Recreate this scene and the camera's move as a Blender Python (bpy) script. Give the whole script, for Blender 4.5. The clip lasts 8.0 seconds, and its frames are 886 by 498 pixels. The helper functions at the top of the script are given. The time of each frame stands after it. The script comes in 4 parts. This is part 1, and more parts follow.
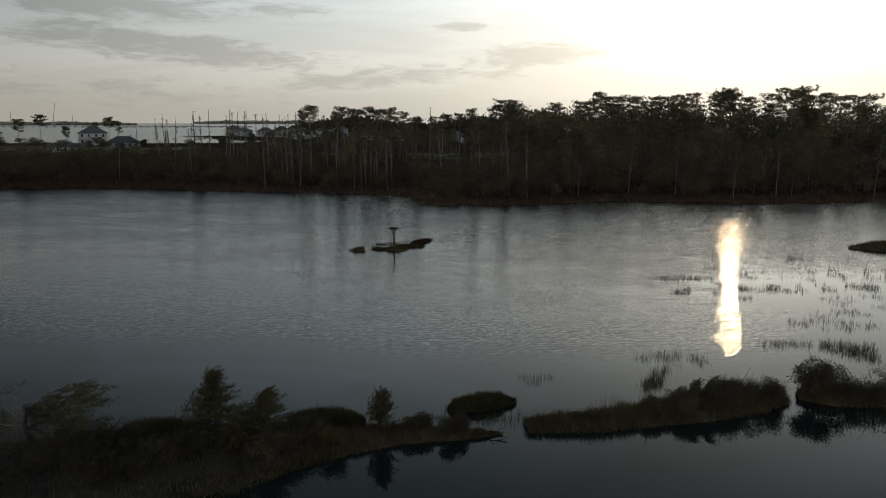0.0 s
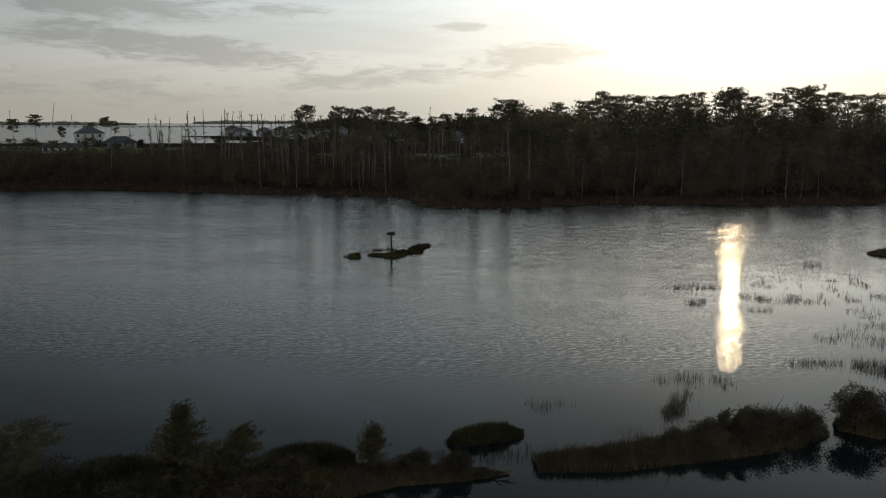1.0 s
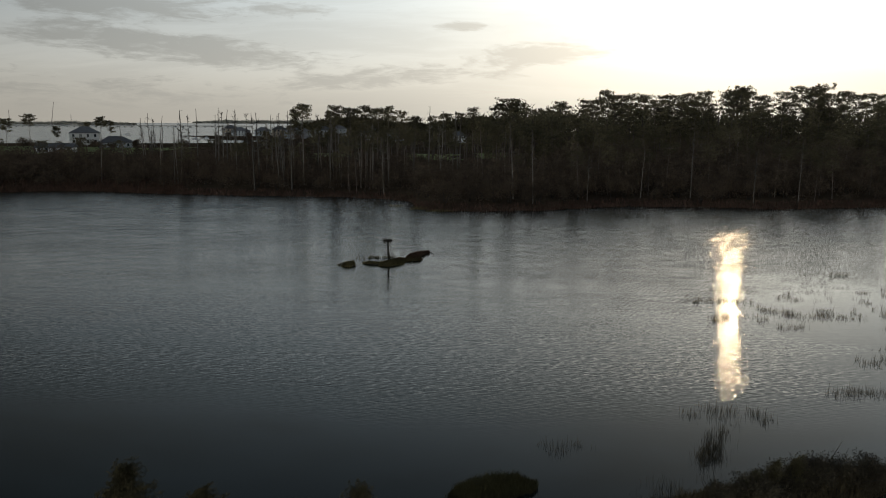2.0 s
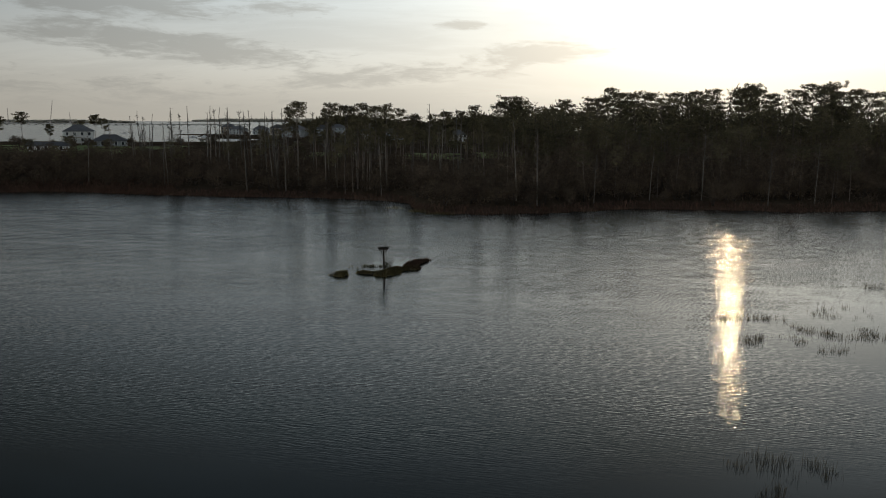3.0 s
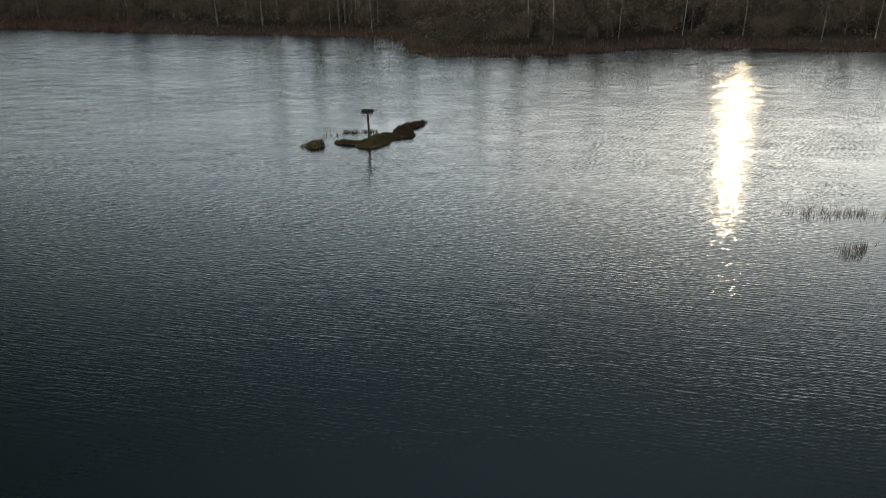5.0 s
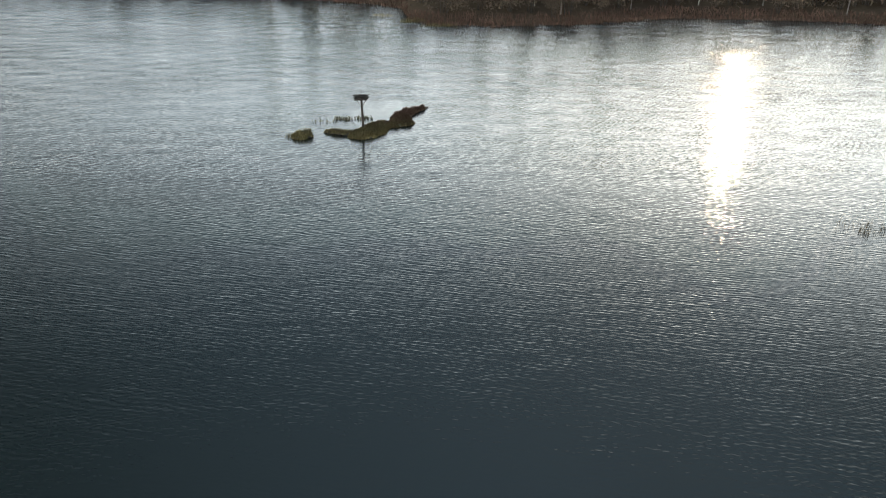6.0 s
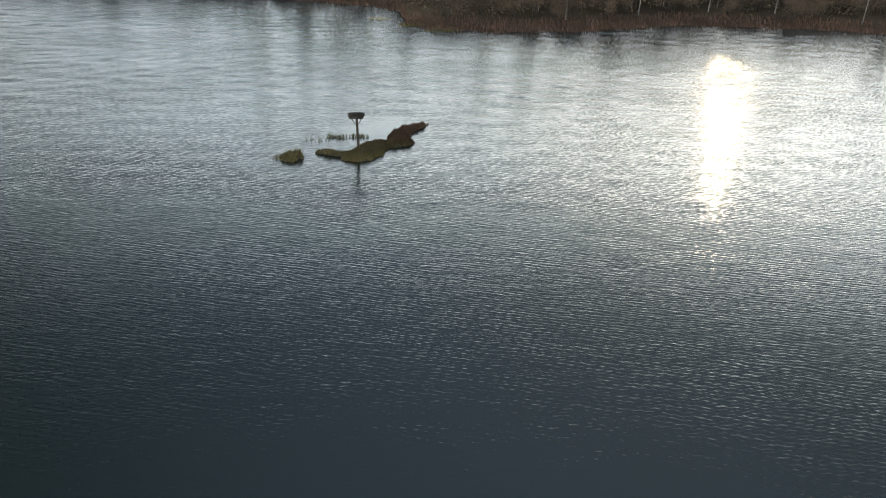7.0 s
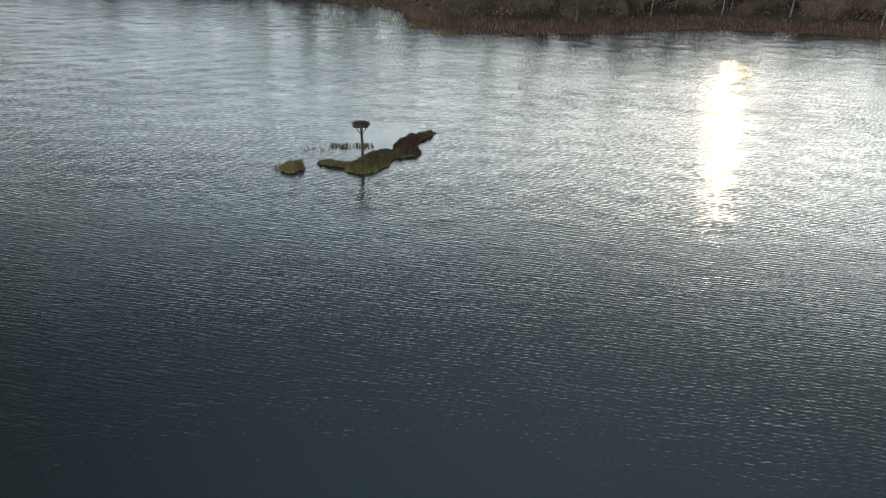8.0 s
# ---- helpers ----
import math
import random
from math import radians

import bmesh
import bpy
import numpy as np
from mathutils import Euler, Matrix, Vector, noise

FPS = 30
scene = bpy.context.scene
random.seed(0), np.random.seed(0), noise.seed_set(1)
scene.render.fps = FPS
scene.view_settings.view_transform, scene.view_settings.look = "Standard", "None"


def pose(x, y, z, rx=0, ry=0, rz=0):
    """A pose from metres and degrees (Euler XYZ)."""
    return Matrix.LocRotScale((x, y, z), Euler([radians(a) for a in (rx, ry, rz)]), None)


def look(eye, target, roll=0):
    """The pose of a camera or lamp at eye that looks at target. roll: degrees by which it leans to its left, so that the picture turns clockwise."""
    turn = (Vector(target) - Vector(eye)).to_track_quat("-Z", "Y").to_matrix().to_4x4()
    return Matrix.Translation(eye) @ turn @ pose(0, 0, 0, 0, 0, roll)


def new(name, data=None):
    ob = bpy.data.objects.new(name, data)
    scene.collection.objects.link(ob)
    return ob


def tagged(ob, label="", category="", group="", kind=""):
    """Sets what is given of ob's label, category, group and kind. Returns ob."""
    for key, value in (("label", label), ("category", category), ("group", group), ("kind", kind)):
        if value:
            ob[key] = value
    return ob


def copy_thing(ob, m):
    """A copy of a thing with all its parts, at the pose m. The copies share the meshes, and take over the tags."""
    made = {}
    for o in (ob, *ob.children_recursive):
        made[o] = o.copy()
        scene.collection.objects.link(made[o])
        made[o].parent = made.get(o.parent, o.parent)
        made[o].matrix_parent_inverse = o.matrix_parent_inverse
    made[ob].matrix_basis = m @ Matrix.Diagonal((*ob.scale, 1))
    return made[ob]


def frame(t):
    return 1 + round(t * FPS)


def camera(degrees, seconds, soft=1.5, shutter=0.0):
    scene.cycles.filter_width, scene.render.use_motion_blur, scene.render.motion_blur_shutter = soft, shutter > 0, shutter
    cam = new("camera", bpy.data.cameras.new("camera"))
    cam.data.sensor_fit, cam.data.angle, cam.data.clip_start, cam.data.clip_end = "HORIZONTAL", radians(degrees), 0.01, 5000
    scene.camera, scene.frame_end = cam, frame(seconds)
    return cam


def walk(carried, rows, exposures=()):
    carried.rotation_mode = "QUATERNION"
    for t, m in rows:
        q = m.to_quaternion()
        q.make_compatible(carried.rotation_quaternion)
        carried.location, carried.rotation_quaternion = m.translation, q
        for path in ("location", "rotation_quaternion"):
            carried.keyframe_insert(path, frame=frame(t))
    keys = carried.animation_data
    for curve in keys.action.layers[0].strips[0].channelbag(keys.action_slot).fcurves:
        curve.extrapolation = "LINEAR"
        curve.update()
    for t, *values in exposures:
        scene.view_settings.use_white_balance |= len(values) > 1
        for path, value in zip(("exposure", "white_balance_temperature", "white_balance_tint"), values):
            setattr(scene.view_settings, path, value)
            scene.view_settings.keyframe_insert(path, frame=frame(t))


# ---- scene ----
cam = camera(63.1, 8.0, soft=1.0)
PATH = [
    (0, (0.649, -2.453, 13.532), (0.623, -0.483, 13.186), 0.2),
    (0.5, (0.648, -0.757, 13.534), (0.622, 1.213, 13.188), 0.2),
    (1, (0.635, 1.189, 13.535), (0.609, 3.159, 13.189), 0.2),
    (1.5, (0.6, 3.407, 13.53), (0.574, 5.377, 13.184), 0.2),
    (3, (0.428, 11.267, 13.456), (0.403, 13.236, 13.106), 0.3),
    (3.5, (0.374, 14.143, 13.392), (0.35, 16.112, 13.041), 0.3),
    (4, (0.359, 17.191, 13.408), (0.333, 19.157, 13.044), 0.3),
    (4.5, (0.46, 20.336, 13.447), (0.431, 22.253, 12.878), 0.2),
    (5, (0.445, 23.576, 13.609), (0.418, 25.412, 12.816), -0.0),
    (5.2, (0.384, 24.784, 13.656), (0.358, 26.592, 12.802), 0.0),
    (6.5, (-0.366, 31.718, 14.181), (-0.368, 33.509, 13.289), 1.2),
    (7, (-0.57, 33.638, 14.197), (-0.565, 35.426, 13.302), 1.5),
    (7.5, (-0.728, 35.076, 14.159), (-0.718, 36.863, 13.263), 1.8),
    (8, (-0.99, 36.116, 14.101), (-0.988, 37.902, 13.202), 2.0),
]
walk(cam, [(t, look(eye, target, roll)) for t, eye, target, roll in PATH],
     exposures=((0, -0.3), (4.2, -0.3), (4.5, 0.2), (5.0, 1.15), (5.2, 1.45), (6.3, 2.08), (8.0, 2.08)))

# ---- world and sun ----
SUN_EL, SUN_AZ = radians(13.2), radians(21.5)
TO_SUN = Vector((math.sin(SUN_AZ) * math.cos(SUN_EL), math.cos(SUN_AZ) * math.cos(SUN_EL), math.sin(SUN_EL)))


class Nodes:
    """A small builder for node trees."""

    def __init__(self, tree):
        self.tree = tree
        tree.nodes.clear()

    def add(self, kind):
        return self.tree.nodes.new(kind)

    def put(self, socket, value):
        if isinstance(value, bpy.types.NodeSocket):
            self.tree.links.new(value, socket)
        elif value is not None:
            socket.default_value = value

    def math(self, op, a, b=None, c=None, clamp=False):
        n = self.add("ShaderNodeMath")
        n.operation, n.use_clamp = op, clamp
        for s, v in zip(n.inputs, (a, b, c)):
            self.put(s, v)
        return n.outputs[0]

    def vec(self, op, a, b=None):
        n = self.add("ShaderNodeVectorMath")
        n.operation = op
        for s, v in zip(n.inputs, (a, b)):
            self.put(s, v)
        return n.outputs["Value"] if op in ("DOT_PRODUCT", "LENGTH") else n.outputs["Vector"]

    def noise(self, vector, scale, detail=4.0, rough=0.55, distortion=0.0):
        n = self.add("ShaderNodeTexNoise")
        self.put(n.inputs["Vector"], vector)
        n.inputs["Scale"].default_value, n.inputs["Detail"].default_value = scale, detail
        n.inputs["Roughness"].default_value, n.inputs["Distortion"].default_value = rough, distortion
        return n.outputs["Fac"]

    def span(self, value, lo, hi, a=0.0, b=1.0):
        n = self.add("ShaderNodeMapRange")
        n.interpolation_type = "SMOOTHSTEP"
        for s, v in zip(n.inputs, (value, lo, hi, a, b)):
            self.put(s, v)
        return n.outputs[0]

    def mix(self, fac, a, b, blend="MIX"):
        n = self.add("ShaderNodeMix")
        n.data_type, n.blend_type = "RGBA", blend
        self.put(n.inputs["Factor"], fac)
        self.put(n.inputs[6], a)
        self.put(n.inputs[7], b)
        return n.outputs[2]

    def turned(self, vector, rz=0.0, scale=(1, 1, 1), loc=(0, 0, 0)):
        n = self.add("ShaderNodeMapping")
        self.put(n.inputs["Vector"], vector)
        n.inputs["Rotation"].default_value = (0, 0, radians(rz))
        n.inputs["Scale"].default_value, n.inputs["Location"].default_value = scale, loc
        return n.outputs[0]


def make_world():
    world = bpy.data.worlds.new("evening_sky")
    scene.world = world
    world.use_nodes = True
    k = Nodes(world.node_tree)
    sky = k.add("ShaderNodeTexSky")
    sky.sky_type, sky.sun_disc, sky.sun_elevation, sky.sun_rotation = "NISHITA", False, SUN_EL, SUN_AZ
    sky.air_density, sky.dust_density, sky.ozone_density = 1.0, 2.0, 1.0
    clear = k.vec("SCALE", sky.outputs[0])
    clear.node.inputs["Scale"].default_value = SKY
    way = k.add("ShaderNodeTexCoord").outputs["Generated"]
    parts = k.add("ShaderNodeSeparateXYZ")
    k.put(parts.inputs[0], way)
    up = k.math("MAXIMUM", parts.outputs[2], 0.0)
    near = k.math("MAXIMUM", k.vec("DOT_PRODUCT", way, tuple(TO_SUN)), 0.0)
    # haze and thin cloud scatter the low sun into a broad, pale aureole
    wide, tight = k.math("POWER", near, 13.0), k.math("POWER", near, 80.0)
    # streaks of cloud on a flat layer high above
    flat = k.add("ShaderNodeCombineXYZ")
    below = k.math("ADD", up, 0.19)
    k.put(flat.inputs[0], k.math("DIVIDE", parts.outputs[0], below))
    k.put(flat.inputs[1], k.math("DIVIDE", parts.outputs[1], below))
    lay = k.turned(flat.outputs[0], 30, (0.66, 1.7, 1), (CLOUD_X, CLOUD_Y, 0))
    big = k.noise(lay, 1.0, 6.0, 0.55, 0.7)
    fine = k.noise(k.turned(flat.outputs[0], 22, (1.6, 4.4, 1), (3, 1, 0)), 2.2, 7.0, 0.62, 1.2)
    dense = k.span(k.math("ADD", k.math("MULTIPLY", big, 0.78), k.math("MULTIPLY", fine, 0.22)), 0.415, 0.575)
    # the evening's cloud bars: bearing, height, half-length and half-depth in degrees, slant, weight
    bearing = k.math("MULTIPLY", k.math("ARCTAN2", parts.outputs[0], parts.outputs[1]), 57.3)
    height = k.math("MULTIPLY", k.math("ARCSINE", parts.outputs[2]), 57.3)
    grid = k.add("ShaderNodeCombineXYZ")
    k.put(grid.inputs[0], k.math("MULTIPLY", bearing, 0.16)), k.put(grid.inputs[1], k.math("MULTIPLY", height, 0.75))
    torn = k.math("ADD", k.math("MULTIPLY", k.noise(k.turned(grid.outputs[0], -8), 1.3, 6, 0.62, 0.8), 1.0), k.math("MULTIPLY", k.noise(grid.outputs[0], 4.2, 5, 0.65, 0.5), 0.5))
    bars = 0.0
    for az, el, ra, re, slant, weight in CLOUD_BARS:
        u = k.math("SUBTRACT", bearing, az)
        v = k.math("SUBTRACT", k.math("SUBTRACT", height, el), k.math("MULTIPLY", u, slant))
        u, v = k.math("DIVIDE", u, ra), k.math("DIVIDE", v, re)
        gap = k.math("SQRT", k.math("ADD", k.math("MULTIPLY", u, u), k.math("MULTIPLY", v, v)))
        bars = k.math("MAXIMUM", bars, k.math("MULTIPLY", k.span(gap, 0.1, 1.5, 1.0, 0.0), weight))
    bars = k.span(k.math("ADD", torn, k.math("MULTIPLY", bars, 0.50)), 0.86, 1.20)
    dense = k.math("MAXIMUM", k.math("MULTIPLY", dense, k.span(up, 0.14, 0.22, 0.3, 1.0)), bars)
    veil = k.math("ADD", k.math("MULTIPLY", k.math("MULTIPLY", wide, 0.48), k.span(up, 0.13, 0.55, 1.0, 0.10)), k.math("MULTIPLY", k.math("MULTIPLY", tight, 0.30), k.span(up, 0.17, 0.34, 1.0, 0.05)))
    # above the low haze the glow round the sun is broader
    broad = k.math("MULTIPLY", k.math("POWER", near, 4.0), k.math("MULTIPLY", k.span(up, 0.12, 0.20), k.span(up, 0.30, 0.62, 1.0, 0.0)))
    low = k.math("POWER", k.math("SUBTRACT", 1.0, up), 5.5)
    # bright milky haze near the horizon, greyer where cloud is thick
    high = k.span(up, 0.32, 0.55)
    pale = k.mix(high, (0.43, 0.545, 0.63, 1), (0.11, 0.16, 0.215, 1))
    pale = k.mix(low, pale, (0.63, 0.57, 0.46, 1))
    grey = k.mix(high, (0.345, 0.39, 0.405, 1), (0.09, 0.12, 0.15, 1))
    grey = k.mix(low, grey, (0.395, 0.37, 0.32, 1))
    deep = k.span(up, 0.0, 0.085)
    pale = k.mix(deep, grey, pale)
    haze = k.mix(dense, pale, grey)
    # the sky away from the sun is dimmer
    side = k.span(k.vec("DOT_PRODUCT", way, tuple(TO_SUN)), -0.9, 0.85, 0.80, 1.0)
    base = k.mix(k.math("ADD", 0.82, k.math("MULTIPLY", low, 0.18)), clear, haze)
    lit = k.vec("SCALE", k.mix(dense, (1.0, 0.93, 0.77, 1), (0.85, 0.78, 0.65, 1)))
    k.put(lit.node.inputs["Scale"], veil)
    away = k.math("SUBTRACT", 1.0, k.span(k.vec("DOT_PRODUCT", way, tuple(TO_SUN)), 0.4, 0.95))
    side = k.math("MULTIPLY", side, k.math("SUBTRACT", 1.0, k.math("MULTIPLY", k.math("MULTIPLY", k.math("MULTIPLY", k.span(up, -0.22, 0.40), k.span(up, 0.7, 0.95, 1.0, 0.3)), away), 0.85)))
    # added fill: the unseen sky opposite the sun is multiplied to brighten near sides
    side = k.math("MULTIPLY", side, k.span(k.vec("DOT_PRODUCT", way, tuple(TO_SUN)), -0.75, 0.15, BACKLIGHT, 1.0))
    dim = k.vec("SCALE", base)
    k.put(dim.node.inputs["Scale"], side)
    cool = k.vec("SCALE", (0.82, 0.98, 1.04))
    k.put(cool.node.inputs["Scale"], k.math("MULTIPLY", broad, BROAD))
    # the haze thickens and brightens towards the horizon
    thick = k.vec("SCALE", k.vec("ADD", dim, lit))
    k.put(thick.node.inputs["Scale"], k.span(up, 0.13, 0.32, HAZE, 1.0))
    # the glow thins out above the haze and the blue of the upper sky takes over
    out = k.vec("SCALE", k.vec("ADD", thick, cool))
    k.put(out.node.inputs["Scale"], k.math("MULTIPLY", k.span(up, 0.30, 0.42, 1.0, 0.77), k.span(up, 0.52, 0.76, 1.0, 2.2)))
    bg = k.add("ShaderNodeBackground")
    k.put(bg.inputs[0], out)
    k.put(k.add("ShaderNodeOutputWorld").inputs[0], bg.outputs[0])
    lamp = bpy.data.lights.new("sun", "SUN")
    lamp.energy, lamp.angle, lamp.color = 0.042, radians(0.9), (1.0, 0.74, 0.44)
    sun = new("sun", lamp)
    sun.matrix_world = look(TO_SUN * 100, (0, 0, 0))


CLOUD_BARS = ((-25.4, 8.2, 11.0, 1.5, -0.03, 1.0), (-20.5, 5.2, 13.0, 1.3, -0.07, 1.0), (-27.0, 6.6, 5.0, 0.6, 0.05, 0.8), (0.9, 7.2, 2.6, 0.5, 0.02, 0.9), (6.0, 5.0, 6.0, 1.2, 0.03, 1.0),
              (-4.5, 3.4, 15.0, 1.0, 0.08, 0.75), (-28.0, 1.8, 20.0, 1.6, 0.0, 0.6), (-12.5, 8.2, 5.0, 0.8, -0.05, 0.7), (-3.0, 9.5, 6.0, 0.5, 0.03, 0.6))
BACKLIGHT, HAZE = 9.5, 1.5
SKY, CLOUD_X, CLOUD_Y, BROAD = 0.05, 0.0, 0.0, 0.40
make_world()


# ---- materials ----
def material(name):
    m = bpy.data.materials.new(name)
    m.use_nodes = True
    return m, Nodes(m.node_tree)


def surface(name, a, b, scale, rough=0.8, bump=0.3, spread=0.25, fine=6.0, metal=0.0, thin=0.0, stretch=(1, 1, 1), gloss=0.15):
    """Two tones mixed at two scales, fine relief, each object a little different; thin lets light through (leaves)."""
    m, k = material(name)
    co = k.turned(k.add("ShaderNodeTexCoord").outputs["Object"], 0, stretch)
    rnd = k.add("ShaderNodeObjectInfo").outputs["Random"]
    n1, n2 = k.noise(co, scale, 3), k.noise(co, scale * fine, 5, 0.65)
    f = k.span(k.math("ADD", k.math("MULTIPLY", n1, 0.6), k.math("MULTIPLY", n2, 0.4)), 0.36, 0.64)
    col = k.mix(f, (*a, 1), (*b, 1))
    tone = k.math("ADD", 1.0 - spread, k.math("MULTIPLY", rnd, 2 * spread))
    isl = k.add("ShaderNodeNewGeometry").outputs["Random Per Island"]
    tone = k.math("MULTIPLY", tone, k.math("ADD", 0.8, k.math("MULTIPLY", isl, 0.4)))
    shade = k.vec("SCALE", col)
    k.put(shade.node.inputs["Scale"], tone)
    p = k.add("ShaderNodeBsdfPrincipled")
    k.put(p.inputs["Base Color"], shade)
    p.inputs["Roughness"].default_value, p.inputs["Metallic"].default_value = rough, metal
    p.inputs["Specular IOR Level"].default_value = gloss
    if bump:
        b_ = k.add("ShaderNodeBump")
        b_.inputs["Strength"].default_value, b_.inputs["Distance"].default_value = bump, 0.05
        k.put(b_.inputs["Height"], n2)
        k.put(p.inputs["Normal"], b_.outputs[0])
    end = p.outputs[0]
    if thin:
        tr = k.add("ShaderNodeBsdfTranslucent")
        k.put(tr.inputs[0], shade)
        mx = k.add("ShaderNodeMixShader")
        mx.inputs[0].default_value = thin
        k.put(mx.inputs[1], end), k.put(mx.inputs[2], tr.outputs[0])
        end = mx.outputs[0]
    k.put(k.add("ShaderNodeOutputMaterial").inputs[0], end)
    return m


def make_water():
    """Dark sheltered water: long-crested wind ripples on the open pool, calm lee along the banks, behind the islet and in the marsh."""
    m, k = material("pond_water")
    co = k.add("ShaderNodeTexCoord").outputs["Object"]
    xyz = k.add("ShaderNodeSeparateXYZ")
    k.put(xyz.inputs[0], co)
    x, y = xyz.outputs[0], xyz.outputs[1]
    patch = k.noise(co, 0.045, 3, 0.5)
    wob = k.math("MULTIPLY", k.math("SUBTRACT", patch, 0.5), 26.0)
    streak = k.math("MULTIPLY", k.math("SUBTRACT", k.noise(k.turned(co, -22, (0.35, 2.4, 1)), 0.16, 3, 0.5), 0.5), 16.0)
    lee = k.span(k.math("ADD", y, k.math("ADD", k.math("MULTIPLY", wob, 0.5), k.math("MULTIPLY", x, 0.04))), LEE[0], LEE[1])
    # the marsh edge runs slantwise away from the near bank
    edge = k.math("ADD", k.math("ADD", 19.5, k.math("MULTIPLY", k.math("MAXIMUM", k.math("SUBTRACT", y, 58.0), 0.0), 0.5)), k.math("MAXIMUM", k.math("SUBTRACT", y, 80.0), 0.0))
    side = k.span(k.math("ADD", k.math("SUBTRACT", x, edge), streak), -1.5, 5.5, 1.0, k.span(y, 54.0, 74.0, 0.10, 0.7))
    # still water in the islet's shelter
    dx, dy = k.math("MULTIPLY", k.math("ADD", x, 4.6), 0.27), k.math("MULTIPLY", k.math("SUBTRACT", y, 79.2), 0.30)
    far = k.math("SQRT", k.math("ADD", k.math("MULTIPLY", dx, dx), k.math("MULTIPLY", dy, dy)))
    shelter = k.span(k.math("ADD", far, k.math("MULTIPLY", streak, 0.07)), 0.35, 1.15, 0.15, 1.0)
    gust = k.span(k.noise(k.turned(co, 20, (1, 2.2, 1)), 0.06, 3), 0.3, 0.7, 0.75, 1.12)
    amp = k.math("ADD", 0.03, k.math("MULTIPLY", k.math("MULTIPLY", lee, k.math("MULTIPLY", side, shelter)), gust))
    # slopes of the wave trains: (length, heading, slope, seed)
    sx, sy = 0.0, 0.0
    for i, (length, turn, steep) in enumerate(TRAINS):
        a = radians(turn)
        sway = k.noise(k.turned(co, turn, (0.5, 1, 1), (7.3 * i, 3.1 * i, 0)), 0.55 / length ** 0.5, 2, 0.5)
        swell = k.span(k.noise(k.turned(co, turn, (0.55, 1.4, 1), (11.0 * i, 5.0, 0)), 0.34 / length ** 0.5, 2, 0.5), 0.30, 0.68, 0.42, 1.25)
        run = k.math("ADD", k.math("MULTIPLY", x, math.sin(a)), k.math("MULTIPLY", y, math.cos(a)))
        phase = k.math("ADD", k.math("MULTIPLY", run, 2 * math.pi / length), k.math("MULTIPLY", sway, 13.0))
        rise = k.math("MULTIPLY", k.math("MULTIPLY", k.math("COSINE", phase), swell), steep)
        sx = k.math("ADD", sx, k.math("MULTIPLY", rise, math.sin(a)))
        sy = k.math("ADD", sy, k.math("MULTIPLY", rise, math.cos(a)))
    # a tangle of capillary wrinkles over them
    n = k.add("ShaderNodeTexNoise")
    k.put(n.inputs["Vector"], k.turned(co, 8, (0.5, 1, 1)))
    n.inputs["Scale"].default_value, n.inputs["Detail"].default_value = 8.5, 2.0
    tangle = k.vec("MULTIPLY", k.vec("SUBTRACT", n.outputs["Color"], (0.5, 0.5, 0.5)), TANGLE)
    flat = k.add("ShaderNodeCombineXYZ")
    k.put(flat.inputs[0], sx), k.put(flat.inputs[1], sy)
    tilt = k.vec("SCALE", k.vec("ADD", flat.outputs[0], tangle))
    sound = k.span(y, 150.0, 220.0, 1.0, 0.2)
    k.put(tilt.node.inputs["Scale"], k.math("MULTIPLY", k.math("MULTIPLY", amp, sound), k.span(y, 46.0, 120.0, 1.0, FARCHOP)))
    # far shading normals get an added tilt to the near bank, reflecting brighter sky
    sky_tilt = k.add("ShaderNodeCombineXYZ")
    k.put(sky_tilt.inputs[1], k.math("MULTIPLY", k.math("MULTIPLY", amp, sound), k.span(y, 62.0, 108.0, 0.0, -FARTILT)))
    up = k.vec("NORMALIZE", k.vec("ADD", k.add("ShaderNodeNewGeometry").outputs["Normal"], k.vec("ADD", tilt, sky_tilt.outputs[0])))
    p = k.add("ShaderNodeBsdfPrincipled")
    k.put(p.inputs["Base Color"], k.mix(patch, (0.0105, 0.0150, 0.0142, 1), (0.0130, 0.0178, 0.0164, 1)))
    p.inputs["IOR"].default_value = 1.333
    chop = k.span(y, 50.0, 100.0, 0.02, 0.09)
    k.put(p.inputs["Roughness"], k.math("ADD", 0.03, k.math("ADD", k.math("MULTIPLY", amp, chop), k.span(y, 150.0, 420.0, 0.0, 0.10))))
    k.put(p.inputs["Normal"], up)
    k.put(k.add("ShaderNodeOutputMaterial").inputs[0], p.outputs[0])
    return m


LEE = (35.0, 43.5)
TRAINS = ((0.19, 10, 0.041), (0.145, -13, 0.037), (0.28, 17, 0.017), (0.115, 28, 0.026), (0.48, -4, 0.011))
TANGLE, FARCHOP, FARTILT = (0.13, 0.14, 0.0), 1.8, 0.06
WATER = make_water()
NEEDLES = surface("pine_needles", (0.064, 0.057, 0.034), (0.115, 0.096, 0.056), 1.2, 0.7, 0, 0.3, thin=0.18, gloss=0.05)
LEAVES = surface("thicket_leaves", (0.058, 0.043, 0.032), (0.092, 0.068, 0.048), 0.9, 0.75, 0, 0.25, thin=0.14, gloss=0.03)
BANKLEAF = surface("bank_shrub_leaves", (0.040, 0.033, 0.024), (0.082, 0.066, 0.044), 1.2, 0.8, 0, 0.3, thin=0.12, gloss=0.02)
CEDAR = surface("cedar_foliage", (0.056, 0.047, 0.028), (0.10, 0.083, 0.044), 1.5, 0.75, 0, 0.15, thin=0.16, gloss=0.03)
